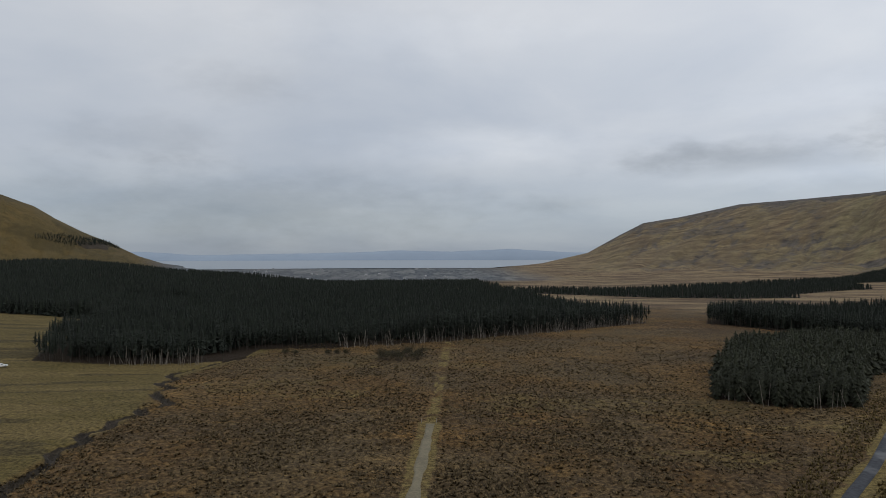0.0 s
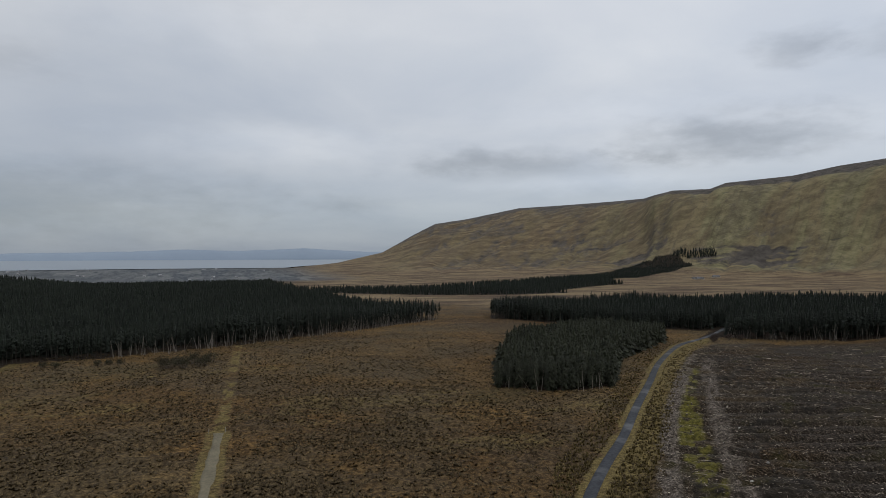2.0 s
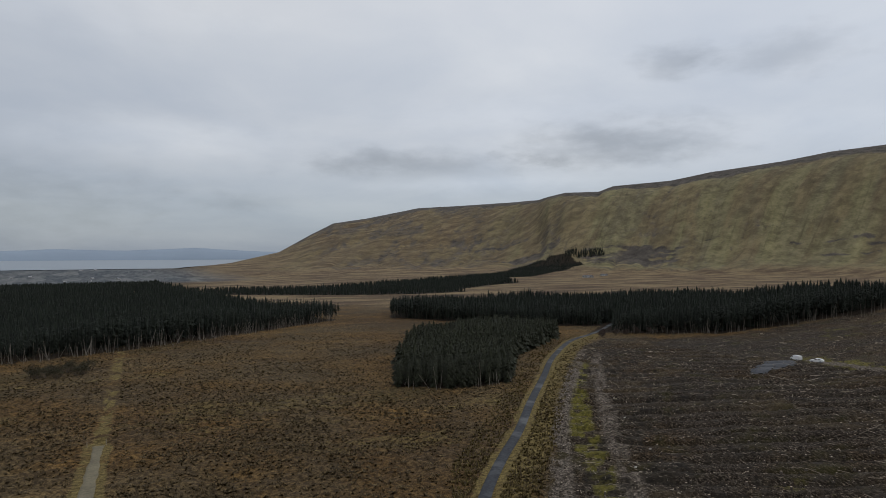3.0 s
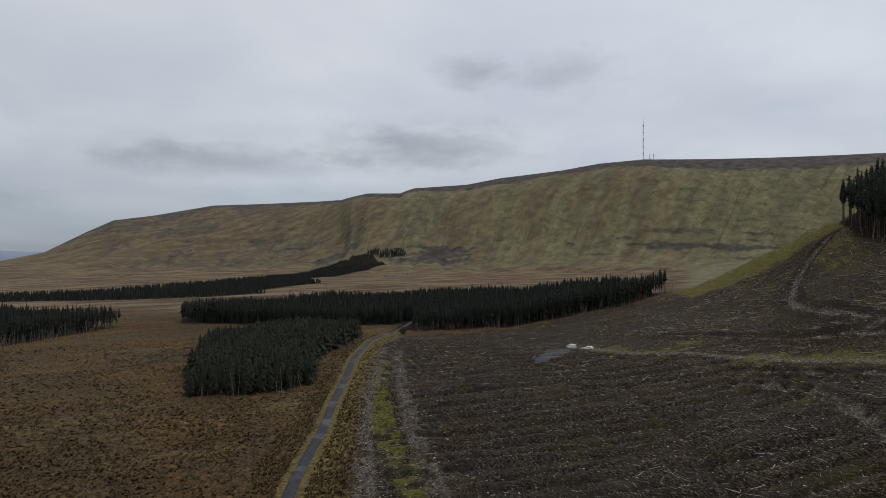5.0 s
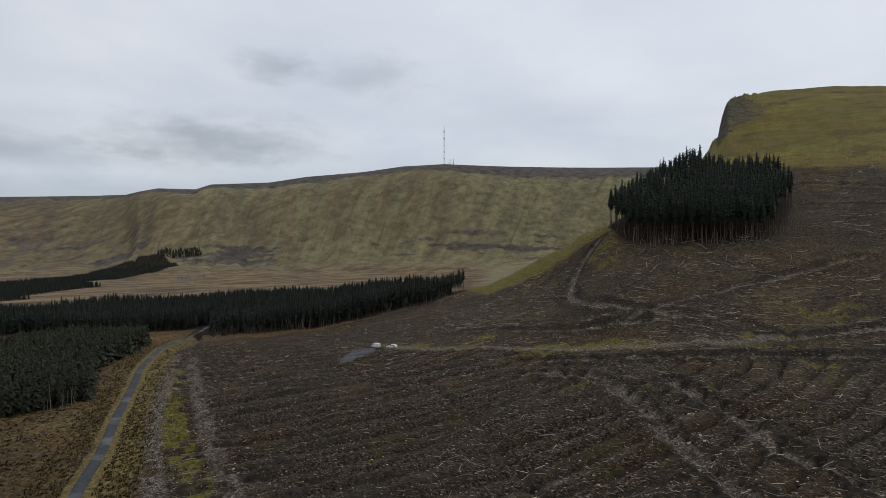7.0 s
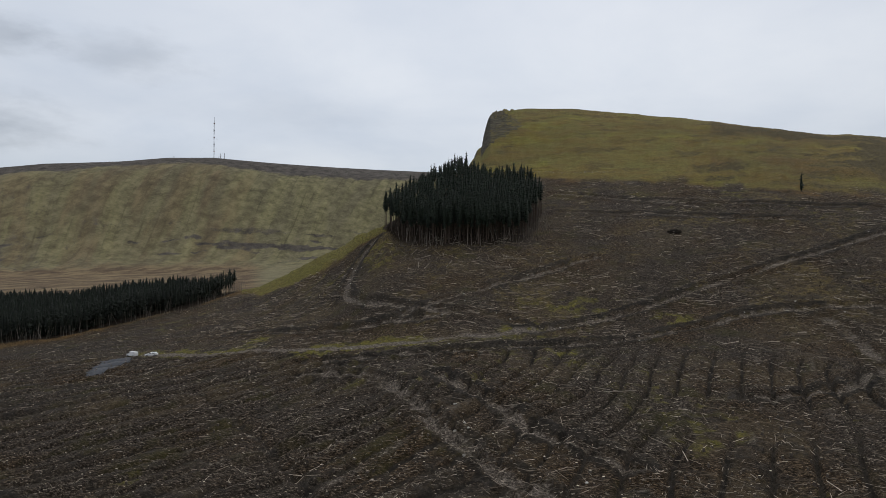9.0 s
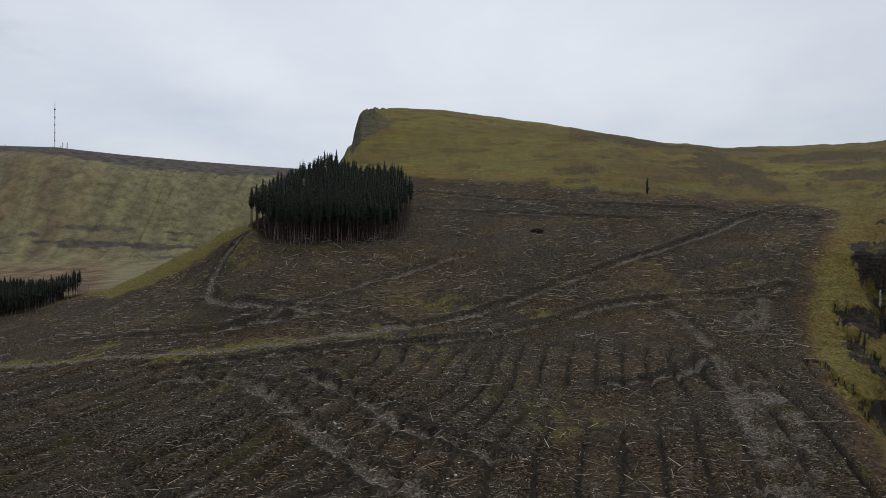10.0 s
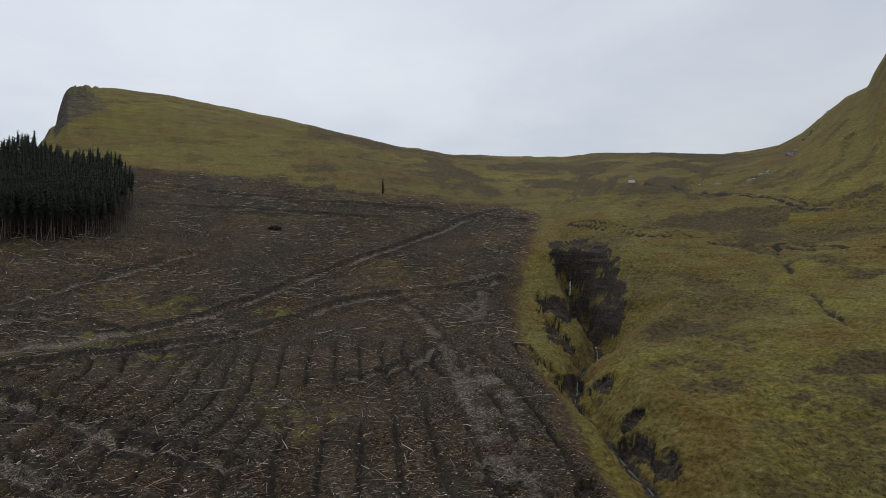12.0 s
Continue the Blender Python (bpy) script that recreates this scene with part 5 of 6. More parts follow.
def stumps():
    """Cut stumps in planting rows: a short flared bole with a pale sawn top."""
    lines, along = np.arange(-330, 330, 2.9), np.arange(-60, 420, 2.3)
    u, v = np.meshgrid(lines, along)
    rng = np.random.default_rng(33)
    u, v = u.ravel() + rng.normal(0, .35, u.size), v.ravel() + rng.normal(0, .5, u.size)
    dx, dy = math.sin(ROW_WAY), math.cos(ROW_WAY)
    x, y = v * dx + u * dy * -1, v * dy + u * dx
    a, r = to_bearing(x, y)
    ok = (a > 36) & (a < 132) & (r > 70) & (r < 300)
    x, y, a, r = x[ok], y[ok], a[ok], r[ok]
    ok = (felled(a, r) > .6) & (rng.uniform(0, 1, len(x)) < .62) & (np.minimum.reduce([off_line(x, y, b) for b in HAUL_ROADS + [FOREST_ROAD]]) > 2.2)
    x, y = x[ok], y[ok]
    n, m = len(x), 6
    z, h, w = height(x, y), rng.uniform(.18, .5, n), rng.uniform(.10, .20, n)
    ang = np.arange(m) * 2 * math.pi / m
    verts = []
    for k, (f, q) in enumerate(((1.6, -.2), (1.0, .6), (.95, 1.0))):
        verts.append(np.stack([x[:, None] + (w * f)[:, None] * np.cos(ang), y[:, None] + (w * f)[:, None] * np.sin(ang), np.repeat((z + h * q)[:, None], m, 1)], -1))
    vv = np.concatenate(verts, 1).reshape(-1, 3)
    side = [(i * m + j, i * m + (j + 1) % m, (i + 1) * m + (j + 1) % m, (i + 1) * m + j) for i in range(2) for j in range(m)]
    top = [(2 * m, 2 * m + 1, 2 * m + 2, 2 * m + 3), (2 * m, 2 * m + 3, 2 * m + 4, 2 * m + 5)]
    f = np.array(side + top)
    me = face_mesh("stumps", vv, (f[None] + (np.arange(n) * 3 * m)[:, None, None]).reshape(-1, 4), False)
    me.materials.append(BARK)
    me.materials.append(brash_material("sawn_wood", (0.34, 0.28, 0.20), (0.68, 0.59, 0.46)))
    mi = np.zeros((n, len(f)), np.int32)
    mi[:, -2:] = 1
    me.polygons.foreach_set("material_index", mi.ravel())
    tagged(new("stumps", me), "low tree stumps with pale sawn tops in planting rows", "stumps", kind="stuff")


def boulder_mesh(seed, flat=.65):
    rng = random.Random(seed)
    bm = bmesh.new()
    bmesh.ops.create_icosphere(bm, subdivisions=2, radius=1.0)
    for v in bm.verts:
        d = noise.noise(v.co * 1.1 + Vector((seed * 3.1, 0, 0))) * .45 + noise.noise(v.co * 2.7 + Vector((0, seed, 0))) * .18
        v.co *= 1 + d
        v.co.z *= flat
    me = bpy.data.meshes.new("boulder")
    bm.to_mesh(me)
    bm.free()
    return me


def boulders():
    pale = speckled("pale_lichened_stone", (0.24, 0.225, 0.20), (0.58, 0.56, 0.52), 4.0, per_object=.3)
    grey = speckled("grey_limestone", (0.10, 0.098, 0.095), (0.30, 0.295, 0.285), 1.2, per_object=.3)
    shapes = [boulder_mesh(s) for s in range(5)]
    for me in shapes:
        me.materials.append(pale)
    rng = random.Random(7)
    spots = []
    lines = HAUL_ROADS[:6] + [FOREST_ROAD, BRASH_STRIPS[1]]
    while len(spots) < 95:
        line = rng.choice(lines)
        px, py = rng.choice(line)
        px, py = px + rng.gauss(0, 4), py + rng.gauss(0, 4)
        a, r = math.degrees(math.atan2(px, py)), math.hypot(px, py)
        if 38 < a < 129 and 76 < r < 300 and float(felled(np.array([a]), np.array([r]))[0]) > .5:
            spots.append((px, py, rng.uniform(.14, .34)))
    for px, py, s in spots:
        ob = new("boulder", shapes[rng.randrange(5)])
        ob.matrix_world = pose(px, py, ground(px, py) + s * .15, rng.uniform(-15, 15), rng.uniform(-15, 15), rng.uniform(0, 360)) @ Matrix.Diagonal((s, s * rng.uniform(.7, 1), s, 1))
        tagged(ob, "pale lichened boulder among the felling litter", "boulder", "boulders on the felled slope")
    # limestone outcrops on the steep green hill
    crags = [boulder_mesh(s, .8) for s in range(11, 15)]
    for me in crags:
        me.materials.append(grey)
    spots = [(145.6, 520, 3.0, 7), (143.9, 470, 2.2, 6), (142.7, 455, 1.8, 5), (140.2, 450, 1.6, 4), (138.6, 445, 1.3, 3), (146.8, 548, 2.0, 5), (148.0, 590, 1.5, 5)]
    for a, r, s in [(a + rng.gauss(0, .22), r + rng.gauss(0, 5), s * rng.uniform(.5, 1.1)) for a, r, s, n in spots for _ in range(n)]:
        px, py = r * math.sin(radians(a)), r * math.cos(radians(a))
        ob = new("rock_outcrop", crags[rng.randrange(4)])
        ob.matrix_world = pose(px, py, ground(px, py) - .2 * s, rng.uniform(-20, 20), rng.uniform(-20, 20), rng.uniform(0, 360)) @ Matrix.Diagonal((s, s * .8, s * .7, 1))
        tagged(ob, "grey limestone outcrop on the steep grass hill", "rock", "outcrops on the hill")


def log_mesh(length, r0, sides=8):
    rows = 6
    v = []
    for k in range(rows):
        t = k / (rows - 1)
        rr = r0 * (1.15 - .5 * t) * (1 + .05 * math.sin(7 * t))
        v += [(length * (t - .5), rr * math.cos(2 * math.pi * j / sides) + .04 * math.sin(5 * t), rr * math.sin(2 * math.pi * j / sides)) for j in range(sides)]
    f = [(i * sides + j, i * sides + (j + 1) % sides, (i + 1) * sides + (j + 1) % sides, (i + 1) * sides + j) for i in range(rows - 1) for j in range(sides)]
    return face_mesh("log", v, f)


def cut_mesh(r0, x, sides=8):
    v = [(x, 0, 0)] + [(x, r0 * math.cos(2 * math.pi * j / sides), r0 * math.sin(2 * math.pi * j / sides)) for j in range(sides)]
    f = [(0, 1 + j, 1 + (j + 1) % sides) for j in range(sides)]
    return face_mesh("cut_end", v, f, False)


def logs():
    bleach = speckled("weathered_log", (0.10, 0.08, 0.062), (0.30, 0.26, 0.21), 3.0, per_object=.4)
    sawn = speckled("fresh_sawn_end", (0.30, 0.23, 0.15), (0.50, 0.41, 0.30), 6.0)
    kinds = [(log_mesh(l, q), cut_mesh(q * 1.15, -l / 2 - .003)) for l, q in ((4.0, .07), (6.0, .09), (2.6, .07), (8.0, .10))]
    for bole, cut in kinds:
        bole.materials.append(bleach), cut.materials.append(sawn)
    rng = random.Random(12)
    n = 0
    while n < 120:
        if n < 60:
            # windthrow below the tall stand
            px, py = rng.uniform(236, 268), rng.uniform(-12, 58)
        else:
            a, r = rng.uniform(52, 126), rng.uniform(95, 330)
            px, py = r * math.sin(radians(a)), r * math.cos(radians(a))
        a, r = math.degrees(math.atan2(px, py)), math.hypot(px, py)
        if float(felled(np.array([a]), np.array([r]))[0]) < .6:
            continue
        n += 1
        bole, cut = kinds[rng.randrange(4)]
        yaw = rng.uniform(0, 360)
        dx, dy = math.cos(radians(yaw)), math.sin(radians(yaw))
        h0, h1 = ground(px - 2.5 * dx, py - 2.5 * dy), ground(px + 2.5 * dx, py + 2.5 * dy)
        pitch = -math.degrees(math.atan2(h1 - h0, 5.0)) + rng.uniform(-5, 5)
        root = new("fallen_log")
        root.matrix_world = pose(px, py, max((h0 + h1) / 2, ground(px, py)) + .08, 0, pitch, yaw)
        tagged(root, "weathered fallen log lying on the felled slope", "log", "logs on the felled slope")
        part("bole", bole, None, root)
        part("cut_end", cut, None, root, "pale sawn log end")


def tuft_mesh(name, x, y, rng, tall, wide, blades=6):
    """Grass tussocks: short fans of bent blades."""
    n = len(x)
    z = height(x, y)
    verts = []
    for k in range(blades):
        t = rng.uniform(0, 2 * math.pi, n)
        out = wide * rng.uniform(.5, 1.1, n)
        c, s = np.cos(t), np.sin(t)
        w = .4 * wide
        h = tall * rng.uniform(.6, 1.15, n)
        base = np.stack([x + c * wide * .12, y + s * wide * .12, z - .08], -1)
        side = np.stack([-s * w, c * w, np.zeros(n)], -1)
        tip = np.stack([x + c * out, y + s * out, z + h], -1)
        verts += [base - side, base + side, tip]
    v = np.stack(verts, 1).reshape(-1, 3)
    f = np.array([(3 * k, 3 * k + 1, 3 * k + 2) for k in range(blades)])
    return face_mesh(name, v, (f[None] + (np.arange(n) * blades * 3)[:, None, None]).reshape(-1, 3), False)


def tussocks():
    def open_moor(a, r, x, y):
        d = np.minimum.reduce([off_line(x, y, ROAD), off_line(x, y, FIELD_TRACK), off_line(x, y, WORN_LINE) + .6])
        return (1 - felled(a, r)) * (a > pline(r, MOOR_LEFT)) * (d > 2.6) * ~inside(x, y, YOUNG_CLUMP) * (.25 + .75 * smooth(.35, .6, fbm(x * .08, y * .08, 3, 130)))

    a, r, x, y, rng = plots(52000, 41, (-38, 39), (92, 330), open_moor)
    n = len(x)
    me = tuft_mesh("tussocks", x, y, rng, rng.uniform(.16, .42, n), rng.uniform(.35, .75, n))
    me.materials.append(brash_material("straw_tussock", (0.038, 0.027, 0.014), (0.165, 0.120, 0.058)))
    tagged(new("tussocks", me), "brown and straw-coloured moor grass tussocks", "grass", kind="stuff")

    def hill_grass(a, r, x, y):
        c, b, s = ravine(a, r)
        return (a > pline(r, FELL_RIGHT) + .5) * (c < 3.0) * (.2 + .8 * smooth(.4, .6, fbm(x * .07, y * .07, 3, 131)))

    a, r, x, y, rng = plots(11000, 42, (121, 156), (72, 150), hill_grass)
    n = len(x)
    me = tuft_mesh("hill_tussocks", x, y, rng, rng.uniform(.06, .18, n), rng.uniform(.12, .30, n))
    me.materials.append(brash_material("mossy_tussock", (0.080, 0.070, 0.021), (0.21, 0.18, 0.070)))
    tagged(new("hill_grass", me), "olive and straw hill grass tufts beside the ravine", "grass", kind="stuff")
    a, r, x, y, rng = plots(9000, 43, (28, 42), (92, 350), lambda a, r, x, y: (off_line(x, y, ROAD) > 2.4) * (off_line(x, y, ROAD) < 9))
    n = len(x)
    me = tuft_mesh("verge_grass", x, y, rng, rng.uniform(.25, .6, n), rng.uniform(.25, .5, n))
    me.materials.append(brash_material("verge_straw", (0.05, 0.037, 0.013), (0.26, 0.20, 0.08)))
    tagged(new("verge_grass", me), "long pale grass along the lane", "grass", kind="stuff")


brash()
stumps()
tussocks()
boulders()
logs()
# ---------------------------------------------------------------- built things and single plants
def box(bm, size, at=(0, 0, 0), turn=0.0, bevel=0.0):
    """Adds a box, bevelled if asked, to a bmesh."""
    m = pose(*at, 0, 0, turn) @ Matrix.Diagonal((*size, 1))
    made = bmesh.ops.create_cube(bm, size=1.0, matrix=m)["verts"]
    if bevel:
        edges = {e for v in made for e in v.link_edges}
        bmesh.ops.bevel(bm, geom=list(edges), offset=bevel, segments=2, affect="EDGES", profile=.6)


def tube(bm, a, b, r, sides=6, r2=None):
    """Adds a rod from a to b."""
    a, b = Vector(a), Vector(b)
    m = Matrix.Translation((a + b) / 2) @ (b - a).to_track_quat("Z", "Y").to_matrix().to_4x4()
    bmesh.ops.create_cone(bm, cap_ends=True, segments=sides, radius1=r, radius2=r if r2 is None else r2, depth=(b - a).length, matrix=m)


def made(bm, name="part"):
    me = bpy.data.meshes.new(name)
    bm.to_mesh(me)
    bm.free()
    return me


def bpart(name, build, material, parent, label=""):
    """A part whose mesh is filled by build(bm)."""
    bm = bmesh.new()
    build(bm)
    me = made(bm, name)
    me.materials.append(material)
    ob = new(name, me)
    ob.parent = parent
    return tagged(ob, label)


STEEL = speckled("grey_galvanised_steel", (0.16, 0.165, 0.18), (0.28, 0.285, 0.30), 0.5)
RED_PAINT = speckled("faded_red_paint", (0.16, 0.075, 0.065), (0.24, 0.11, 0.095), 0.5)
WHITE_PAINT = speckled("white_vehicle_paint", (0.70, 0.71, 0.72), (0.82, 0.83, 0.84), 1.5, rough=.3, bump=0)
DARK_GLASS = speckled("dark_window_glass", (0.015, 0.018, 0.02), (0.03, 0.035, 0.04), 2.0, rough=.08, bump=0)
RUBBER = speckled("black_rubber", (0.012, 0.012, 0.012), (0.03, 0.03, 0.03), 8.0)
PLASTER = speckled("weathered_grey_wall", (0.20, 0.205, 0.21), (0.42, 0.42, 0.42), 0.8)
SLATE = speckled("grey_slate_roof", (0.07, 0.075, 0.085), (0.17, 0.175, 0.19), 0.9)
POST_WOOD = speckled("weathered_post_wood", (0.20, 0.18, 0.15), (0.42, 0.39, 0.34), 5.0)


def polar(a, r):
    return r * math.sin(radians(a)), r * math.cos(radians(a))


def tv_mast():
    """Tall guyed lattice mast on the summit, with its small neighbours."""
    x, y = polar(62.33, 2636)
    z = ground(x, y) - 1
    root = tagged(new("mast"), "tall slender lattice broadcasting mast on the summit", "mast")
    root.location = (x, y, z)
    high, w = 163.0, 1.35
    legs = [(w * math.cos(t), w * math.sin(t)) for t in (0, 2.094, 4.189)]
    for px, py in legs:
        bpart("leg", lambda bm: tube(bm, (px, py, 0), (px, py, 140), .34), STEEL, root)

    def lattice(bm):
        for k in range(35):
            z0, z1 = 4 * k, 4 * k + 4
            for (ax, ay), (bx, by) in zip(legs, legs[1:] + legs[:1]):
                tube(bm, (ax, ay, z0), (bx, by, z1), .16, 4)
                tube(bm, (ax, ay, z1), (bx, by, z1), .12, 4)

    bpart("bracing", lattice, STEEL, root)
    for k in range(1, 6):
        bpart("platform", lambda bm: bmesh.ops.create_cone(bm, cap_ends=True, segments=10, radius1=2.6, radius2=2.6, depth=2.2, matrix=Matrix.Translation((0, 0, 27.5 * k))), RED_PAINT if k % 2 else STEEL, root)
    bpart("antenna_column", lambda bm: tube(bm, (0, 0, 138), (0, 0, high), .95, 8, .55), STEEL, root, "pale cylindrical aerial column")
    for t in (0, 2.094, 4.189):
        for h in (55, 110):
            bpart("stay_cable", lambda bm: tube(bm, (0, 0, h), (70 * math.cos(t), 70 * math.sin(t), -8), .035, 3), STEEL, root)
    for a, r, h in ((62.86, 2632, 22), (63.16, 2634, 25), (62.72, 2630, 9), (59.2, 2632, 8)):
        px, py = polar(a, r)
        small = tagged(new("relay_tower"), "short lattice relay tower with dishes on the summit", "tower", "relay towers on the summit")
        small.location = (px, py, ground(px, py) - .5)
        for t in range(4):
            q = math.pi / 4 + t * math.pi / 2
            bpart("leg", lambda bm: tube(bm, (1.6 * math.cos(q), 1.6 * math.sin(q), 0), (.8 * math.cos(q), .8 * math.sin(q), h), .2, 5), STEEL, small)

        def braces(bm):
            for k in range(int(h / 3)):
                for t in range(4):
                    q0, q1 = math.pi / 4 + t * math.pi / 2, math.pi / 4 + (t + 1) * math.pi / 2
                    tube(bm, (1.4 * math.cos(q0), 1.4 * math.sin(q0), 3 * k), (1.2 * math.cos(q1), 1.2 * math.sin(q1), 3 * k + 3), .12, 4)

        bpart("bracing", braces, STEEL, small)
        for k in range(3 if h > 12 else 1):
            bpart("dish", lambda bm: bmesh.ops.create_cone(bm, cap_ends=True, segments=12, radius1=1.3, radius2=.5, depth=.7, matrix=pose(-.9, -.6 + .5 * k, h * (.55 + .17 * k), 90, 0, -60 - 25 * k)), WHITE_PAINT, small)


def wheel(root, at, yaw=0.0):
    t = bpart("wheel", lambda bm: bmesh.ops.create_cone(bm, cap_ends=True, segments=16, radius1=.33, radius2=.33, depth=.22, matrix=pose(*at, 90, 0, 0)), RUBBER, root)
    side = 1 if at[1] > 0 else -1
    bpart("rim", lambda bm: bmesh.ops.create_cone(bm, cap_ends=True, segments=12, radius1=.2, radius2=.18, depth=.04, matrix=pose(at[0], at[1] + .125 * side, at[2], 90, 0, 0)), STEEL, t)


def profile_body(bm, outline, width, taper=.9):
    """A vehicle body: a side outline swept across its width, narrower at the top, edges eased."""
    top = max(z for _, z in outline)
    rings = []
    for f in (-1, -.86, .86, 1):
        ring_v = []
        for px, pz in outline:
            narrow = 1 - (1 - taper) * max(0, pz - .9) / max(top - .9, .1)
            inset = .96 if abs(f) == 1 else 1.0
            ring_v.append(bm.verts.new((px * inset, f * width / 2 * narrow, .35 + (pz - .35) * inset)))
        rings.append(ring_v)
    n = len(outline)
    for a, b in zip(rings, rings[1:]):
        for k in range(n):
            bm.faces.new((a[k], a[(k + 1) % n], b[(k + 1) % n], b[k]))
    bm.faces.new(rings[0])
    bm.faces.new(rings[-1][::-1])
    bmesh.ops.recalc_face_normals(bm, faces=bm.faces)


def vehicle(name, label, at, yaw, outline, width, panes, wheels):
    root = tagged(new(name), label, "vehicle")
    # settle on the surface that the wheels meet
    dx, dy = math.cos(radians(yaw)), math.sin(radians(yaw))
    zs = [max(ground(at[0] + px * dx, at[1] + px * dy), ground(*at)) for px in wheels]
    root.matrix_world = pose(at[0], at[1], sum(zs) / 2 + .18, 0, -.35 * math.degrees(math.atan2(zs[1] - zs[0], wheels[1] - wheels[0])), yaw)
    bpart("body", lambda bm: profile_body(bm, outline, width), WHITE_PAINT, root)
    for (px, pz, lx, lz, side) in panes:
        if side == 0:
            bpart("windscreen", lambda bm: box(bm, (.05, width * .78, lz), (px, 0, pz)), DARK_GLASS, root)
        else:
            for s in (-1, 1):
                bpart("side_window", lambda bm: box(bm, (lx, .03, lz), (px, s * (width / 2 * .945), pz), 0, .01), DARK_GLASS, root)
    for px in wheels:
        for s in (-1, 1):
            wheel(root, (px, s * (width / 2 - .1), .33))
    front = max(p for p, _ in outline)
    back = min(p for p, _ in outline)
    for s in (-1, 1):
        bpart("headlight", lambda bm: box(bm, (.05, .3, .16), (front - .07, s * (width / 2 - .3), .75), 0, .02), STEEL, root)
        bpart("tail_light", lambda bm: box(bm, (.05, .16, .3), (back + .06, s * (width / 2 - .2), .95), 0, .02), RED_PAINT, root)


def parked():
    van = [(-1.9, .35), (-1.95, 1.0), (-1.9, 1.6), (-1.75, 1.75), (.6, 1.78), (1.0, 1.62), (1.35, 1.08), (1.85, .9), (1.95, .65), (1.9, .35)]
    car = [(-2.0, .38), (-2.1, .8), (-1.95, .95), (-1.5, 1.36), (.15, 1.38), (.85, .95), (1.9, .82), (2.05, .65), (2.0, .38)]
    vehicle("van", "small white van parked at the edge of the gravel yard", (208.5, 139.5), 75, van, 1.7, [(.75, 1.35, .5, .4, 1), (1.2, 1.36, 0, .42, 0)], (-1.2, 1.25))
    vehicle("car", "white car parked beside the gravel yard", (206.5, 131.0), 105, car, 1.65, [(-.9, 1.14, .8, .26, 1), (.1, 1.14, .6, .26, 1), (.52, 1.16, 0, .28, 0)], (-1.3, 1.3))
    vehicle("car", "white car parked on the grass by the forest corner", (-168.6, 243.5), 35, car, 1.65, [(-.9, 1.14, .8, .26, 1), (.1, 1.14, .6, .26, 1), (.52, 1.16, 0, .28, 0)], (-1.3, 1.3))


def gravel_yard():
    step = .9
    p = np.array(LOT)
    gx, gy = np.meshgrid(np.arange(p[:, 0].min() - 1, p[:, 0].max() + 1, step), np.arange(p[:, 1].min() - 1, p[:, 1].max() + 1, step), indexing="ij")
    x, y = gx.ravel(), gy.ravel()
    ok = inside(x, y, LOT)
    a, r = to_bearing(x, y)
    z = height(x, y) + .22
    cols = gx.shape[1]
    idx = np.arange(len(x)).reshape(gx.shape)
    good = ok.reshape(gx.shape)
    cell = good[:-1, :-1] & good[1:, :-1] & good[1:, 1:] & good[:-1, 1:]
    f = np.stack([idx[:-1, :-1][cell], idx[1:, :-1][cell], idx[1:, 1:][cell], idx[:-1, 1:][cell]], -1)
    use = np.unique(f)
    remap = np.zeros(len(x), int)
    remap[use] = np.arange(len(use))
    me = face_mesh("pavement", np.stack([x, y, z], -1)[use], remap[f])
    me.materials.append(speckled("grey_yard_gravel", (0.045, 0.048, 0.055), (0.10, 0.105, 0.115), 1.5))
    tagged(new("pavement", me), "bare grey gravel yard beside the forest road", "yard", kind="structure")


def gable_house(name, label, at, yaw, size, group=""):
    """A small building: walls, pitched roof, door, windows, chimney."""
    lx, ly, h, ridge = size
    root = tagged(new(name), label, "building", group)
    root.matrix_world = pose(at[0], at[1], ground(*at) - .3, 0, 0, yaw)

    def walls(bm):
        pts = [(-ly / 2, 0), (ly / 2, 0), (ly / 2, h), (0, ridge), (-ly / 2, h)]
        a = [bm.verts.new((-lx / 2, y, z)) for y, z in pts]
        b = [bm.verts.new((lx / 2, y, z)) for y, z in pts]
        for k in range(5):
            bm.faces.new((a[k], a[(k + 1) % 5], b[(k + 1) % 5], b[k]))
        bm.faces.new(a[::-1]), bm.faces.new(b)
        bmesh.ops.recalc_face_normals(bm, faces=bm.faces)

    bpart("wall", walls, PLASTER, root)
    tilt = math.degrees(math.atan2(ridge - h, ly / 2))
    run = math.hypot(ridge - h, ly / 2) + .3
    for s in (-1, 1):
        bm = bmesh.new()
        bmesh.ops.create_cube(bm, size=1.0, matrix=pose(0, s * ly / 4 * 1.03, (h + ridge) / 2 + .06, -s * tilt) @ Matrix.Diagonal((lx + .5, run, .14, 1)))
        me = made(bm, "roof")
        me.materials.append(SLATE)
        part("roof", me, None, root)
    bpart("door", lambda bm: box(bm, (.95, .08, 2.0), (0, -ly / 2 - .02, 1.3)), DARK_GLASS, root)
    for px in (-lx * .3, lx * .3):
        bpart("window", lambda bm: box(bm, (.9, .08, 1.0), (px, -ly / 2 - .02, 1.8)), DARK_GLASS, root)
    return root


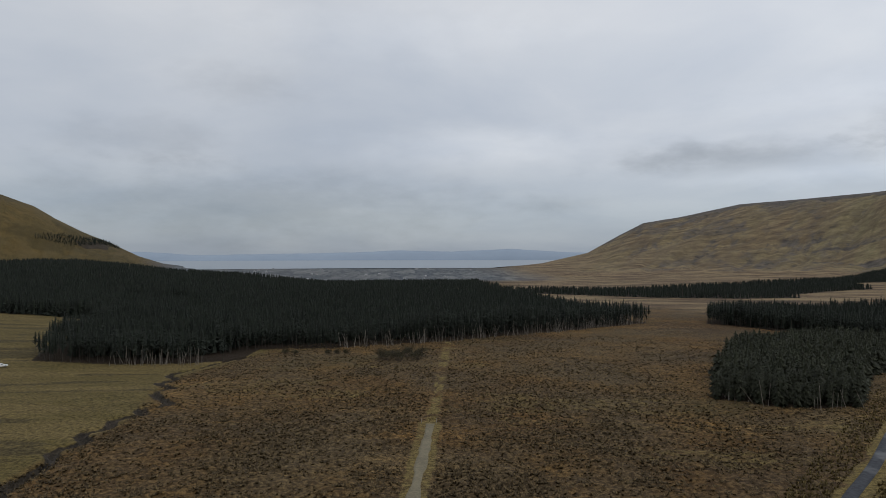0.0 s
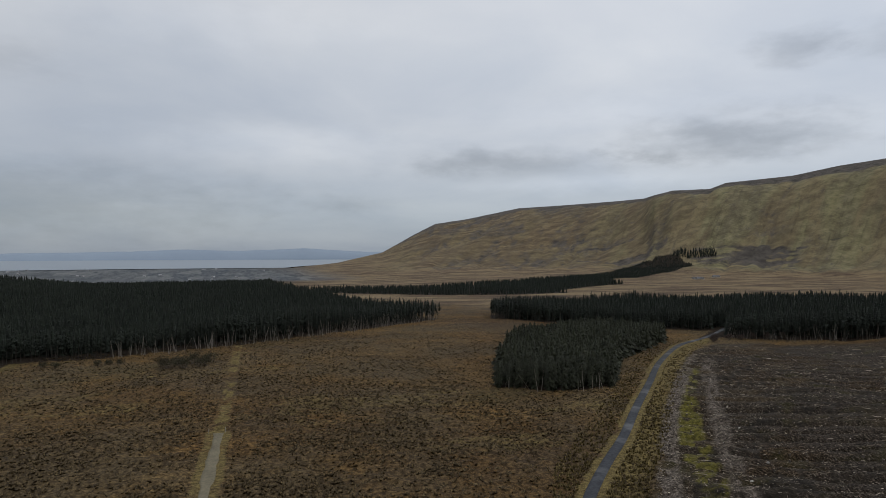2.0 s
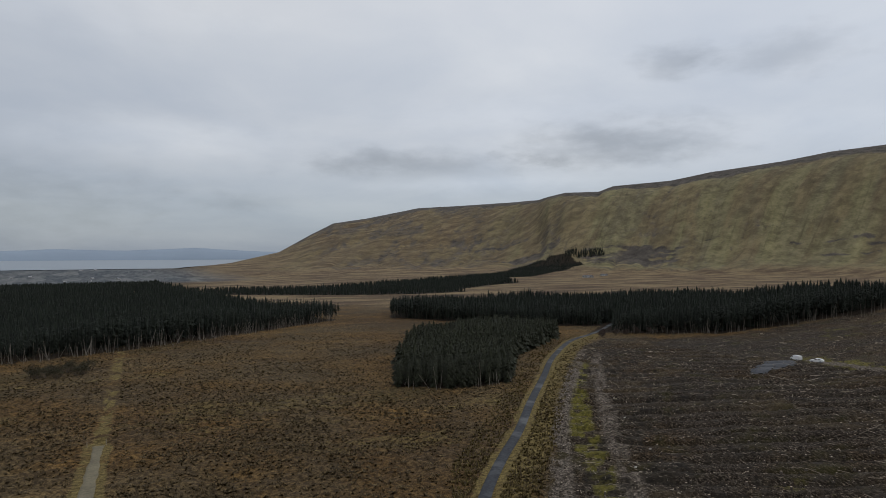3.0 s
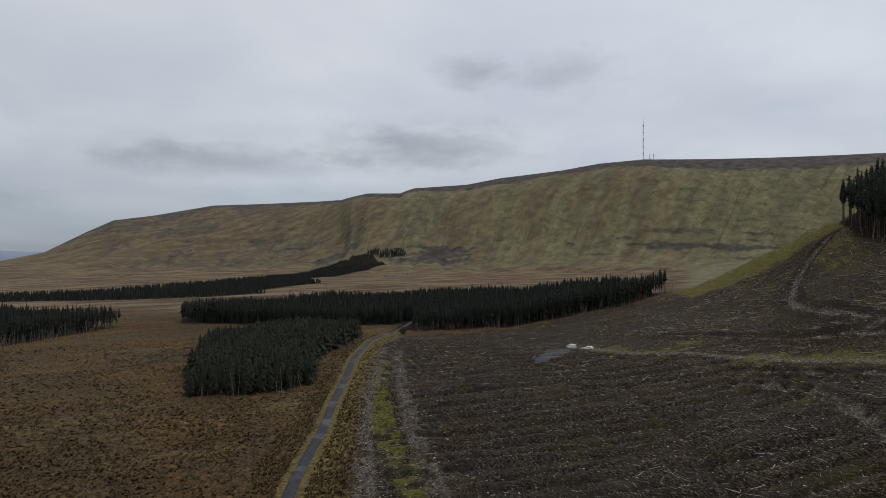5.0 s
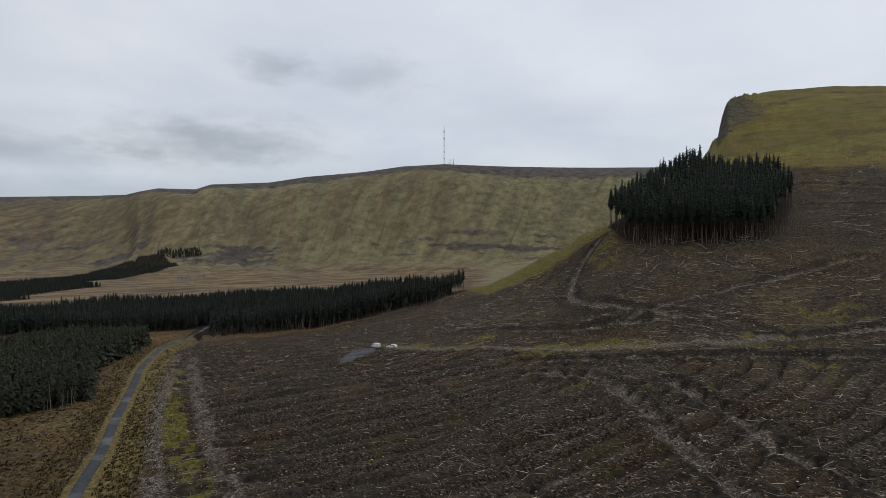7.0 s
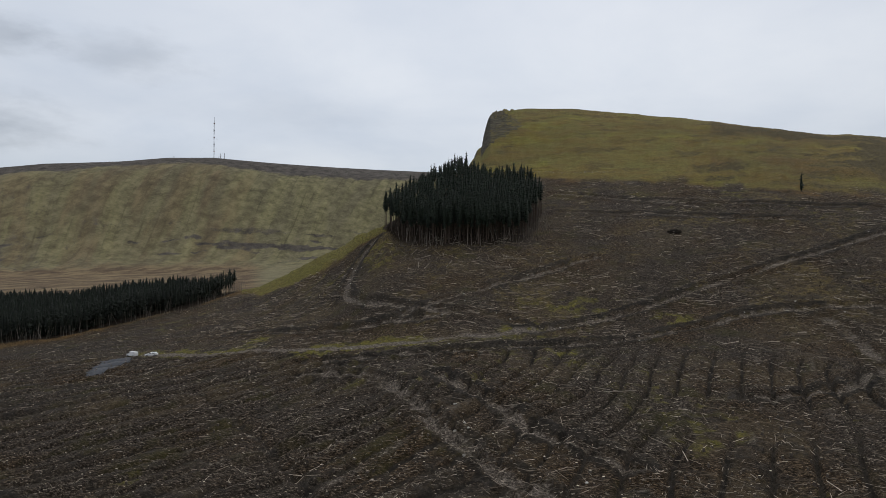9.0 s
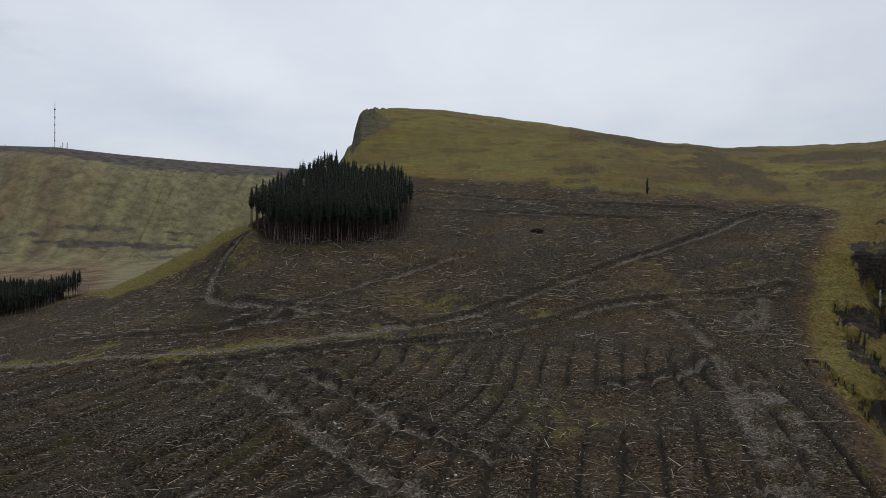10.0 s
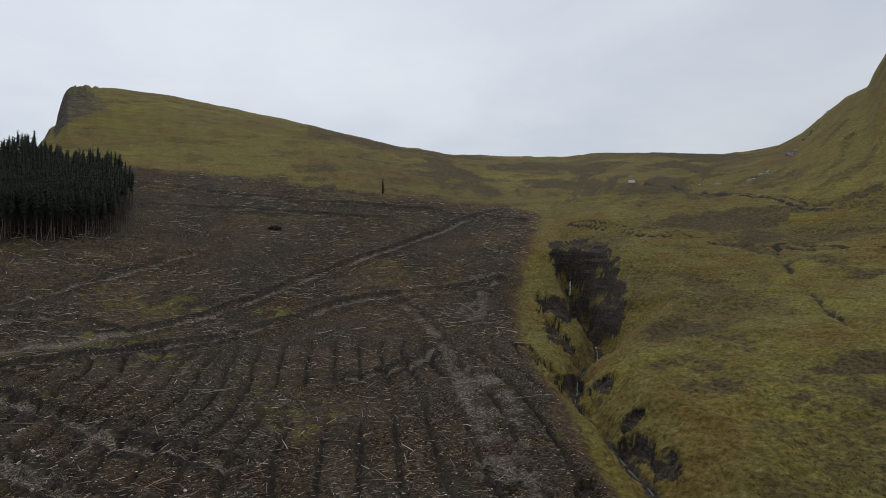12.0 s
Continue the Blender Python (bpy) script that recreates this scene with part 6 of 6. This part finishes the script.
def buildings():
    for a, r, yaw, size in ((40.0, 1345, 25, (14, 6, 3.2, 5.6)), (40.35, 1352, 70, (9, 6, 3.0, 5.2)), (39.7, 1362, 30, (8, 5, 2.8, 4.6))):
        gable_house("farm_shed", "grey slate-roofed farm shed on the moor below the mountain", polar(a, r), yaw, size, "farm sheds below the mountain")
    for a, r, yaw, size in ((41.3, 1470, 15, (11, 6, 3, 5)), (41.6, 1480, 60, (8, 6, 3, 5))):
        gable_house("ruined_barn", "small grey barn among rough grass", polar(a, r), yaw, size, "barns below the mountain")
    hx, hy = polar(133.4, 424)
    root = gable_house("hut", "small white-walled hut on the hill shoulder", (hx, hy), 40, (3.8, 2.5, 1.7, 2.4))
    for c in root.children:
        if c.name.startswith("wall"):
            c.data.materials[0] = WHITE_PAINT


def twiggy_bush(name, at, size, seed, label, leaf, group="", stems=26):
    """A dense shrub: many forked stems carrying small leaf clumps."""
    rng = random.Random(seed)
    root = tagged(new(name), label, "bush", group)
    root.location = (at[0], at[1], ground(*at) - .1)
    bm = bmesh.new()
    tips = []
    for _ in range(stems):
        a, lean = rng.uniform(0, 6.28), rng.uniform(.15, .95)
        h = size[1] * rng.uniform(.55, 1.05)
        end = (lean * size[0] * math.cos(a), lean * size[0] * math.sin(a), h * (1 - .3 * lean))
        tube(bm, (0.25 * end[0], .25 * end[1], 0), end, .05, 4, .015)
        for _ in range(3):
            b = tuple(end[k] * rng.uniform(.6, .9) for k in range(3))
            t = (b[0] + rng.uniform(-.6, .6), b[1] + rng.uniform(-.6, .6), b[2] + rng.uniform(.2, .7))
            tube(bm, b, t, .022, 3, .008)
            tips.append(t)
        tips.append(end)
    me = made(bm, "stems")
    me.materials.append(BARK)
    part("stems", me, None, root)
    v, f = [], []
    for t in tips:
        for _ in range(14):
            c = [t[k] + rng.gauss(0, .34) for k in range(3)]
            c[2] = max(c[2], .15)
            s = rng.uniform(.12, .26)
            n = len(v)
            for _ in range(3):
                v.append([c[k] + rng.uniform(-s, s) for k in range(3)])
            f.append((n, n + 1, n + 2))
    lm = face_mesh("leaves", v, f, False)
    lm.materials.append(leaf)
    part("leaves", lm, None, root)


def bushes():
    gorse = foliage("dark_gorse_leaves", (0.022, 0.022, 0.013), (0.075, 0.065, 0.035))
    twigs = foliage("bare_reddish_twigs", (0.035, 0.024, 0.02), (0.10, 0.075, 0.062))
    rng = random.Random(3)
    for k in range(13):
        at = (-24 + k * 1.35 + rng.uniform(-.5, .5), 243 + rng.uniform(-3, 8))
        twiggy_bush("shrub", at, (rng.uniform(2.2, 3.2), rng.uniform(3.2, 4.6)), k, "dark scrubby bush in the moor grass", gorse, "scrub thicket on the moor", 14)
    for k, at in enumerate(((-47, 262), (-44, 264), (-40, 263), (-62, 268), (-67, 271))):
        twiggy_bush("shrub", at, (1.6, 1.6), 40 + k, "low dark bush near the forest edge", gorse, "scrub by the forest", 12)
    for k, at in enumerate(((230, 262), (234, 266), (239, 262), (244, 259), (248, 256), (252, 250), (258, 247), (226, 258))):
        twiggy_bush("roadside_bush", at, (2.0, rng.uniform(2.4, 3.6)), 60 + k, "bare reddish-brown bush beside the lane", twigs, "bushes at the bend", 18)


def lone_tree():
    x, y = polar(111.5, 338)
    root = tagged(new("lone_spruce"), "lone sparse young spruce at the top of the felling", "tree")
    root.location = (x, y, ground(x, y) - .2)
    rng = random.Random(9)
    v, f = crown_arrays(rng, 9.0, .8, 2.0, 10, 3, ragged=.8)
    part("crown", face_mesh("crown", v, f, False), SPRUCE, root)
    tv, tf = trunk_arrays(9.0, .13, .01, 6)
    part("trunk", face_mesh("trunk", tv, tf), BARK, root)


def posts():
    """Fence along the top of the felling, and the two posts where the track ends."""
    bm = bmesh.new()
    bmesh.ops.create_cone(bm, cap_ends=True, segments=6, radius1=.07, radius2=.06, depth=1.3, matrix=Matrix.Translation((0, 0, .5)))
    me = made(bm, "post")
    me.materials.append(POST_WOOD)
    fence = tagged(new("fence"), "weathered post and wire fence above the felling", "fence")
    line = rounded([polar(86.6, 432), polar(90, 420), polar(94, 405), polar(98, 392)], 6)
    pts = [Vector((x, y, ground(x, y))) for x, y in line]
    fence.location = pts[0]
    for p in pts:
        ob = part("post", me, None, fence)
        ob.location = p - pts[0]
    for h in (.45, .95):
        def wire(bm):
            for a, b in zip(pts, pts[1:]):
                tube(bm, a - pts[0] + Vector((0, 0, h)), b - pts[0] + Vector((0, 0, h)), .012, 3)
        bpart("wire", wire, STEEL, fence)
    for px in (-5.1, -1.6):
        ob = new("gatepost", me)
        ob.location = (px, 150.5, ground(px, 150.5))
        tagged(ob, "short pale post at the end of the track", "post", "posts at the track end")


def root_plate():
    """An upturned stump with its root plate."""
    x, y = 267.5, -57.5
    root = tagged(new("uprooted_stump"), "dark upturned tree stump with its root plate", "stump")
    root.matrix_world = pose(x, y, ground(x, y) + .5, 0, 0, 70)
    soil = speckled("dark_root_soil", (0.008, 0.006, 0.005), (0.035, 0.027, 0.02), 3.0)

    def plate(bm):
        bmesh.ops.create_icosphere(bm, subdivisions=3, radius=1.0)
        for v in bm.verts:
            v.co *= 1 + .35 * noise.noise(v.co * 2.2)
            v.co.x *= 2.6
            v.co.y *= .6
            v.co.z *= 1.1

    bpart("root_plate", plate, soil, root)

    def roots(bm):
        rng = random.Random(2)
        for _ in range(22):
            a = rng.uniform(0, 6.28)
            tube(bm, (1.6 * math.cos(a), 0, .8 * math.sin(a)), (3.4 * math.cos(a), rng.uniform(-.8, .8), 1.6 * math.sin(a)), .07, 4, .02)

    bpart("roots", roots, BARK, root)
    bpart("stem", lambda bm: tube(bm, (0, 0, 0), (.3, 2.6, .1), .2, 8, .17), BARK, root)


def far_houses():
    """Scattered pale houses on the plain."""
    rng = np.random.default_rng(77)
    n = 26
    a, r = rng.uniform(-19, 3, n), rng.uniform(1450, 2150, n)
    x, y = r * np.sin(np.radians(a)), r * np.cos(np.radians(a))
    z, t = height(x, y), rng.uniform(0, 3.1, n)
    pts = np.array([(-1, -1, 0), (1, -1, 0), (1, 1, 0), (-1, 1, 0), (-1, -1, 1), (1, -1, 1), (1, 1, 1), (-1, 1, 1), (-1, 0, 1.7), (1, 0, 1.7)])
    l, w, h = rng.uniform(2.5, 4, n), rng.uniform(1.8, 2.5, n), rng.uniform(1.6, 2.2, n)
    px, py, pz = pts[:, 0] * l[:, None], pts[:, 1] * w[:, None], pts[:, 2] * h[:, None]
    v = np.stack([x[:, None] + px * np.cos(t)[:, None] - py * np.sin(t)[:, None], y[:, None] + px * np.sin(t)[:, None] + py * np.cos(t)[:, None], z[:, None] + pz - .3], -1)
    f = np.array([(0, 1, 5, 4), (2, 3, 7, 6), (1, 2, 6, 5), (3, 0, 4, 7), (4, 5, 9, 8), (6, 7, 8, 9)])
    me = face_mesh("houses", v.reshape(-1, 3), (f[None] + (np.arange(n) * 10)[:, None, None]).reshape(-1, 4), False)
    me.materials.append(PLASTER)
    tagged(new("far_houses", me), "scattered pale houses on the distant plain", "houses", kind="stuff")


def dead_stems():
    """Bleached dead stems and leaning snags along the forest edges."""
    rng = np.random.default_rng(55)
    xs, ys = [], []
    for line, n in (([(-46, 280), (-1, 294), (32, 310), (65, 338), (122, 387)], 260), ([(244, 270), (266, 214), (297, 199), (326, 181), (373, 173)], 150),
                    ([(-131, 252), (-95, 252)], 50), ([(76, 178), (90, 166), (108, 163)], 18), ([(271, 56), (262, 41), (260, 17), (271, 1), (292, -7)], 60)):
        p = np.array(line, float)
        s = np.concatenate([[0], np.cumsum(np.hypot(*np.diff(p, axis=0).T))])
        t = rng.uniform(0, s[-1], n)
        xs.append(np.interp(t, s, p[:, 0]) + rng.normal(0, 1.5, n)), ys.append(np.interp(t, s, p[:, 1]) + rng.normal(0, 1.5, n))
    x, y = np.concatenate(xs), np.concatenate(ys)
    n = len(x)
    z = height(x, y)
    h, w = rng.uniform(2.5, 8, n), rng.uniform(.05, .11, n)
    lean, turn = np.abs(rng.normal(0, .28, n)), rng.uniform(0, 6.28, n)
    top = np.stack([x + h * np.sin(lean) * np.cos(turn), y + h * np.sin(lean) * np.sin(turn), z + h * np.cos(lean)], -1)
    verts = []
    for c, q in ((np.stack([x, y, z - .2], -1), 1.0), (top, .45)):
        for k in range(4):
            verts.append(c + np.stack([w * q * math.cos(k * 1.571), w * q * math.sin(k * 1.571), 0 * w], -1))
    v = np.stack(verts, 1).reshape(-1, 3)
    f = np.array([(k, (k + 1) % 4, 4 + (k + 1) % 4, 4 + k) for k in range(4)])
    me = face_mesh("snags", v, (f[None] + (np.arange(n) * 8)[:, None, None]).reshape(-1, 4), False)
    me.materials.append(DEAD)
    tagged(new("dead_stems", me), "bleached dead stems leaning along the forest edge", "dead trees", kind="stuff")


def falls():
    """The stream in the ravine, with its white falls."""
    water = water_material("dark_stream_water", (0.012, 0.013, 0.012), 0.5, 2.0, 1.0)
    white = Mat("falling_white_water", 0.35, .5)
    foam = white.done(white.ramp(white.noise(2.5, 5.0, .7, white.coords((1, 1, .15))), (.4, (.12, .14, .16)), (.6, (.42, .45, .48))))
    line = []
    for r in np.arange(86, 236, 3.0):
        a = float(pline(r, RAVINE_BEARING))
        off = 2.4 * (float(vnoise(np.array([r * .09]), np.array([1.5]), 32)[0]) - .5)
        line.append(polar(a - math.degrees(off / r), r))
    s = ribbon("stream", line, .2, water, .02, 0.0, 1.2)
    tagged(s, "narrow dark stream running down the ravine", "stream", kind="structure")
    brook = ribbon("stream", STREAM, .4, water, -.75, 0.0, .9)
    tagged(brook, "narrow winding peat brook between pasture and moor", "stream", kind="structure")
    for r, drop, w in ((240, 9.5, .28), (203, 2.6, .2), (190, 3.4, .24)):
        a = float(pline(r, RAVINE_BEARING))
        off = 2.4 * (float(vnoise(np.array([r * .09]), np.array([1.5]), 32)[0]) - .5)
        a -= math.degrees(off / r)
        rows, cols = 14, 5
        v = []
        rng = random.Random(int(r))
        top_x, top_y = polar(a, r + drop * .28)
        bot_x, bot_y = polar(a, r - drop * .12)
        z0, z1 = ground(top_x, top_y) + .25, ground(bot_x, bot_y)
        z1 = min(z1, z0 - drop * .7)
        for i in range(rows):
            t = i / (rows - 1)
            cx, cy = top_x + (bot_x - top_x) * t, top_y + (bot_y - top_y) * t
            cz = z0 + (z1 - z0) * t ** 1.5
            for j in range(cols):
                q = (j / (cols - 1) - .5) * 2 * w * (.6 + .6 * t) + rng.uniform(-.07, .07)
                v.append((cx + q * math.cos(radians(a)), cy - q * math.sin(radians(a)), max(cz, ground(cx, cy) + .1) + rng.uniform(-.03, .03)))
        me = grid_mesh("waterfall", np.array(v), rows, cols)
        me.materials.append(foam)
        tagged(new("waterfall", me), "thin white waterfall in the dark ravine", "waterfall", "falls in the ravine")


tv_mast()
gravel_yard()
parked()
buildings()
bushes()
lone_tree()
posts()
dead_stems()
root_plate()
far_houses()
falls()
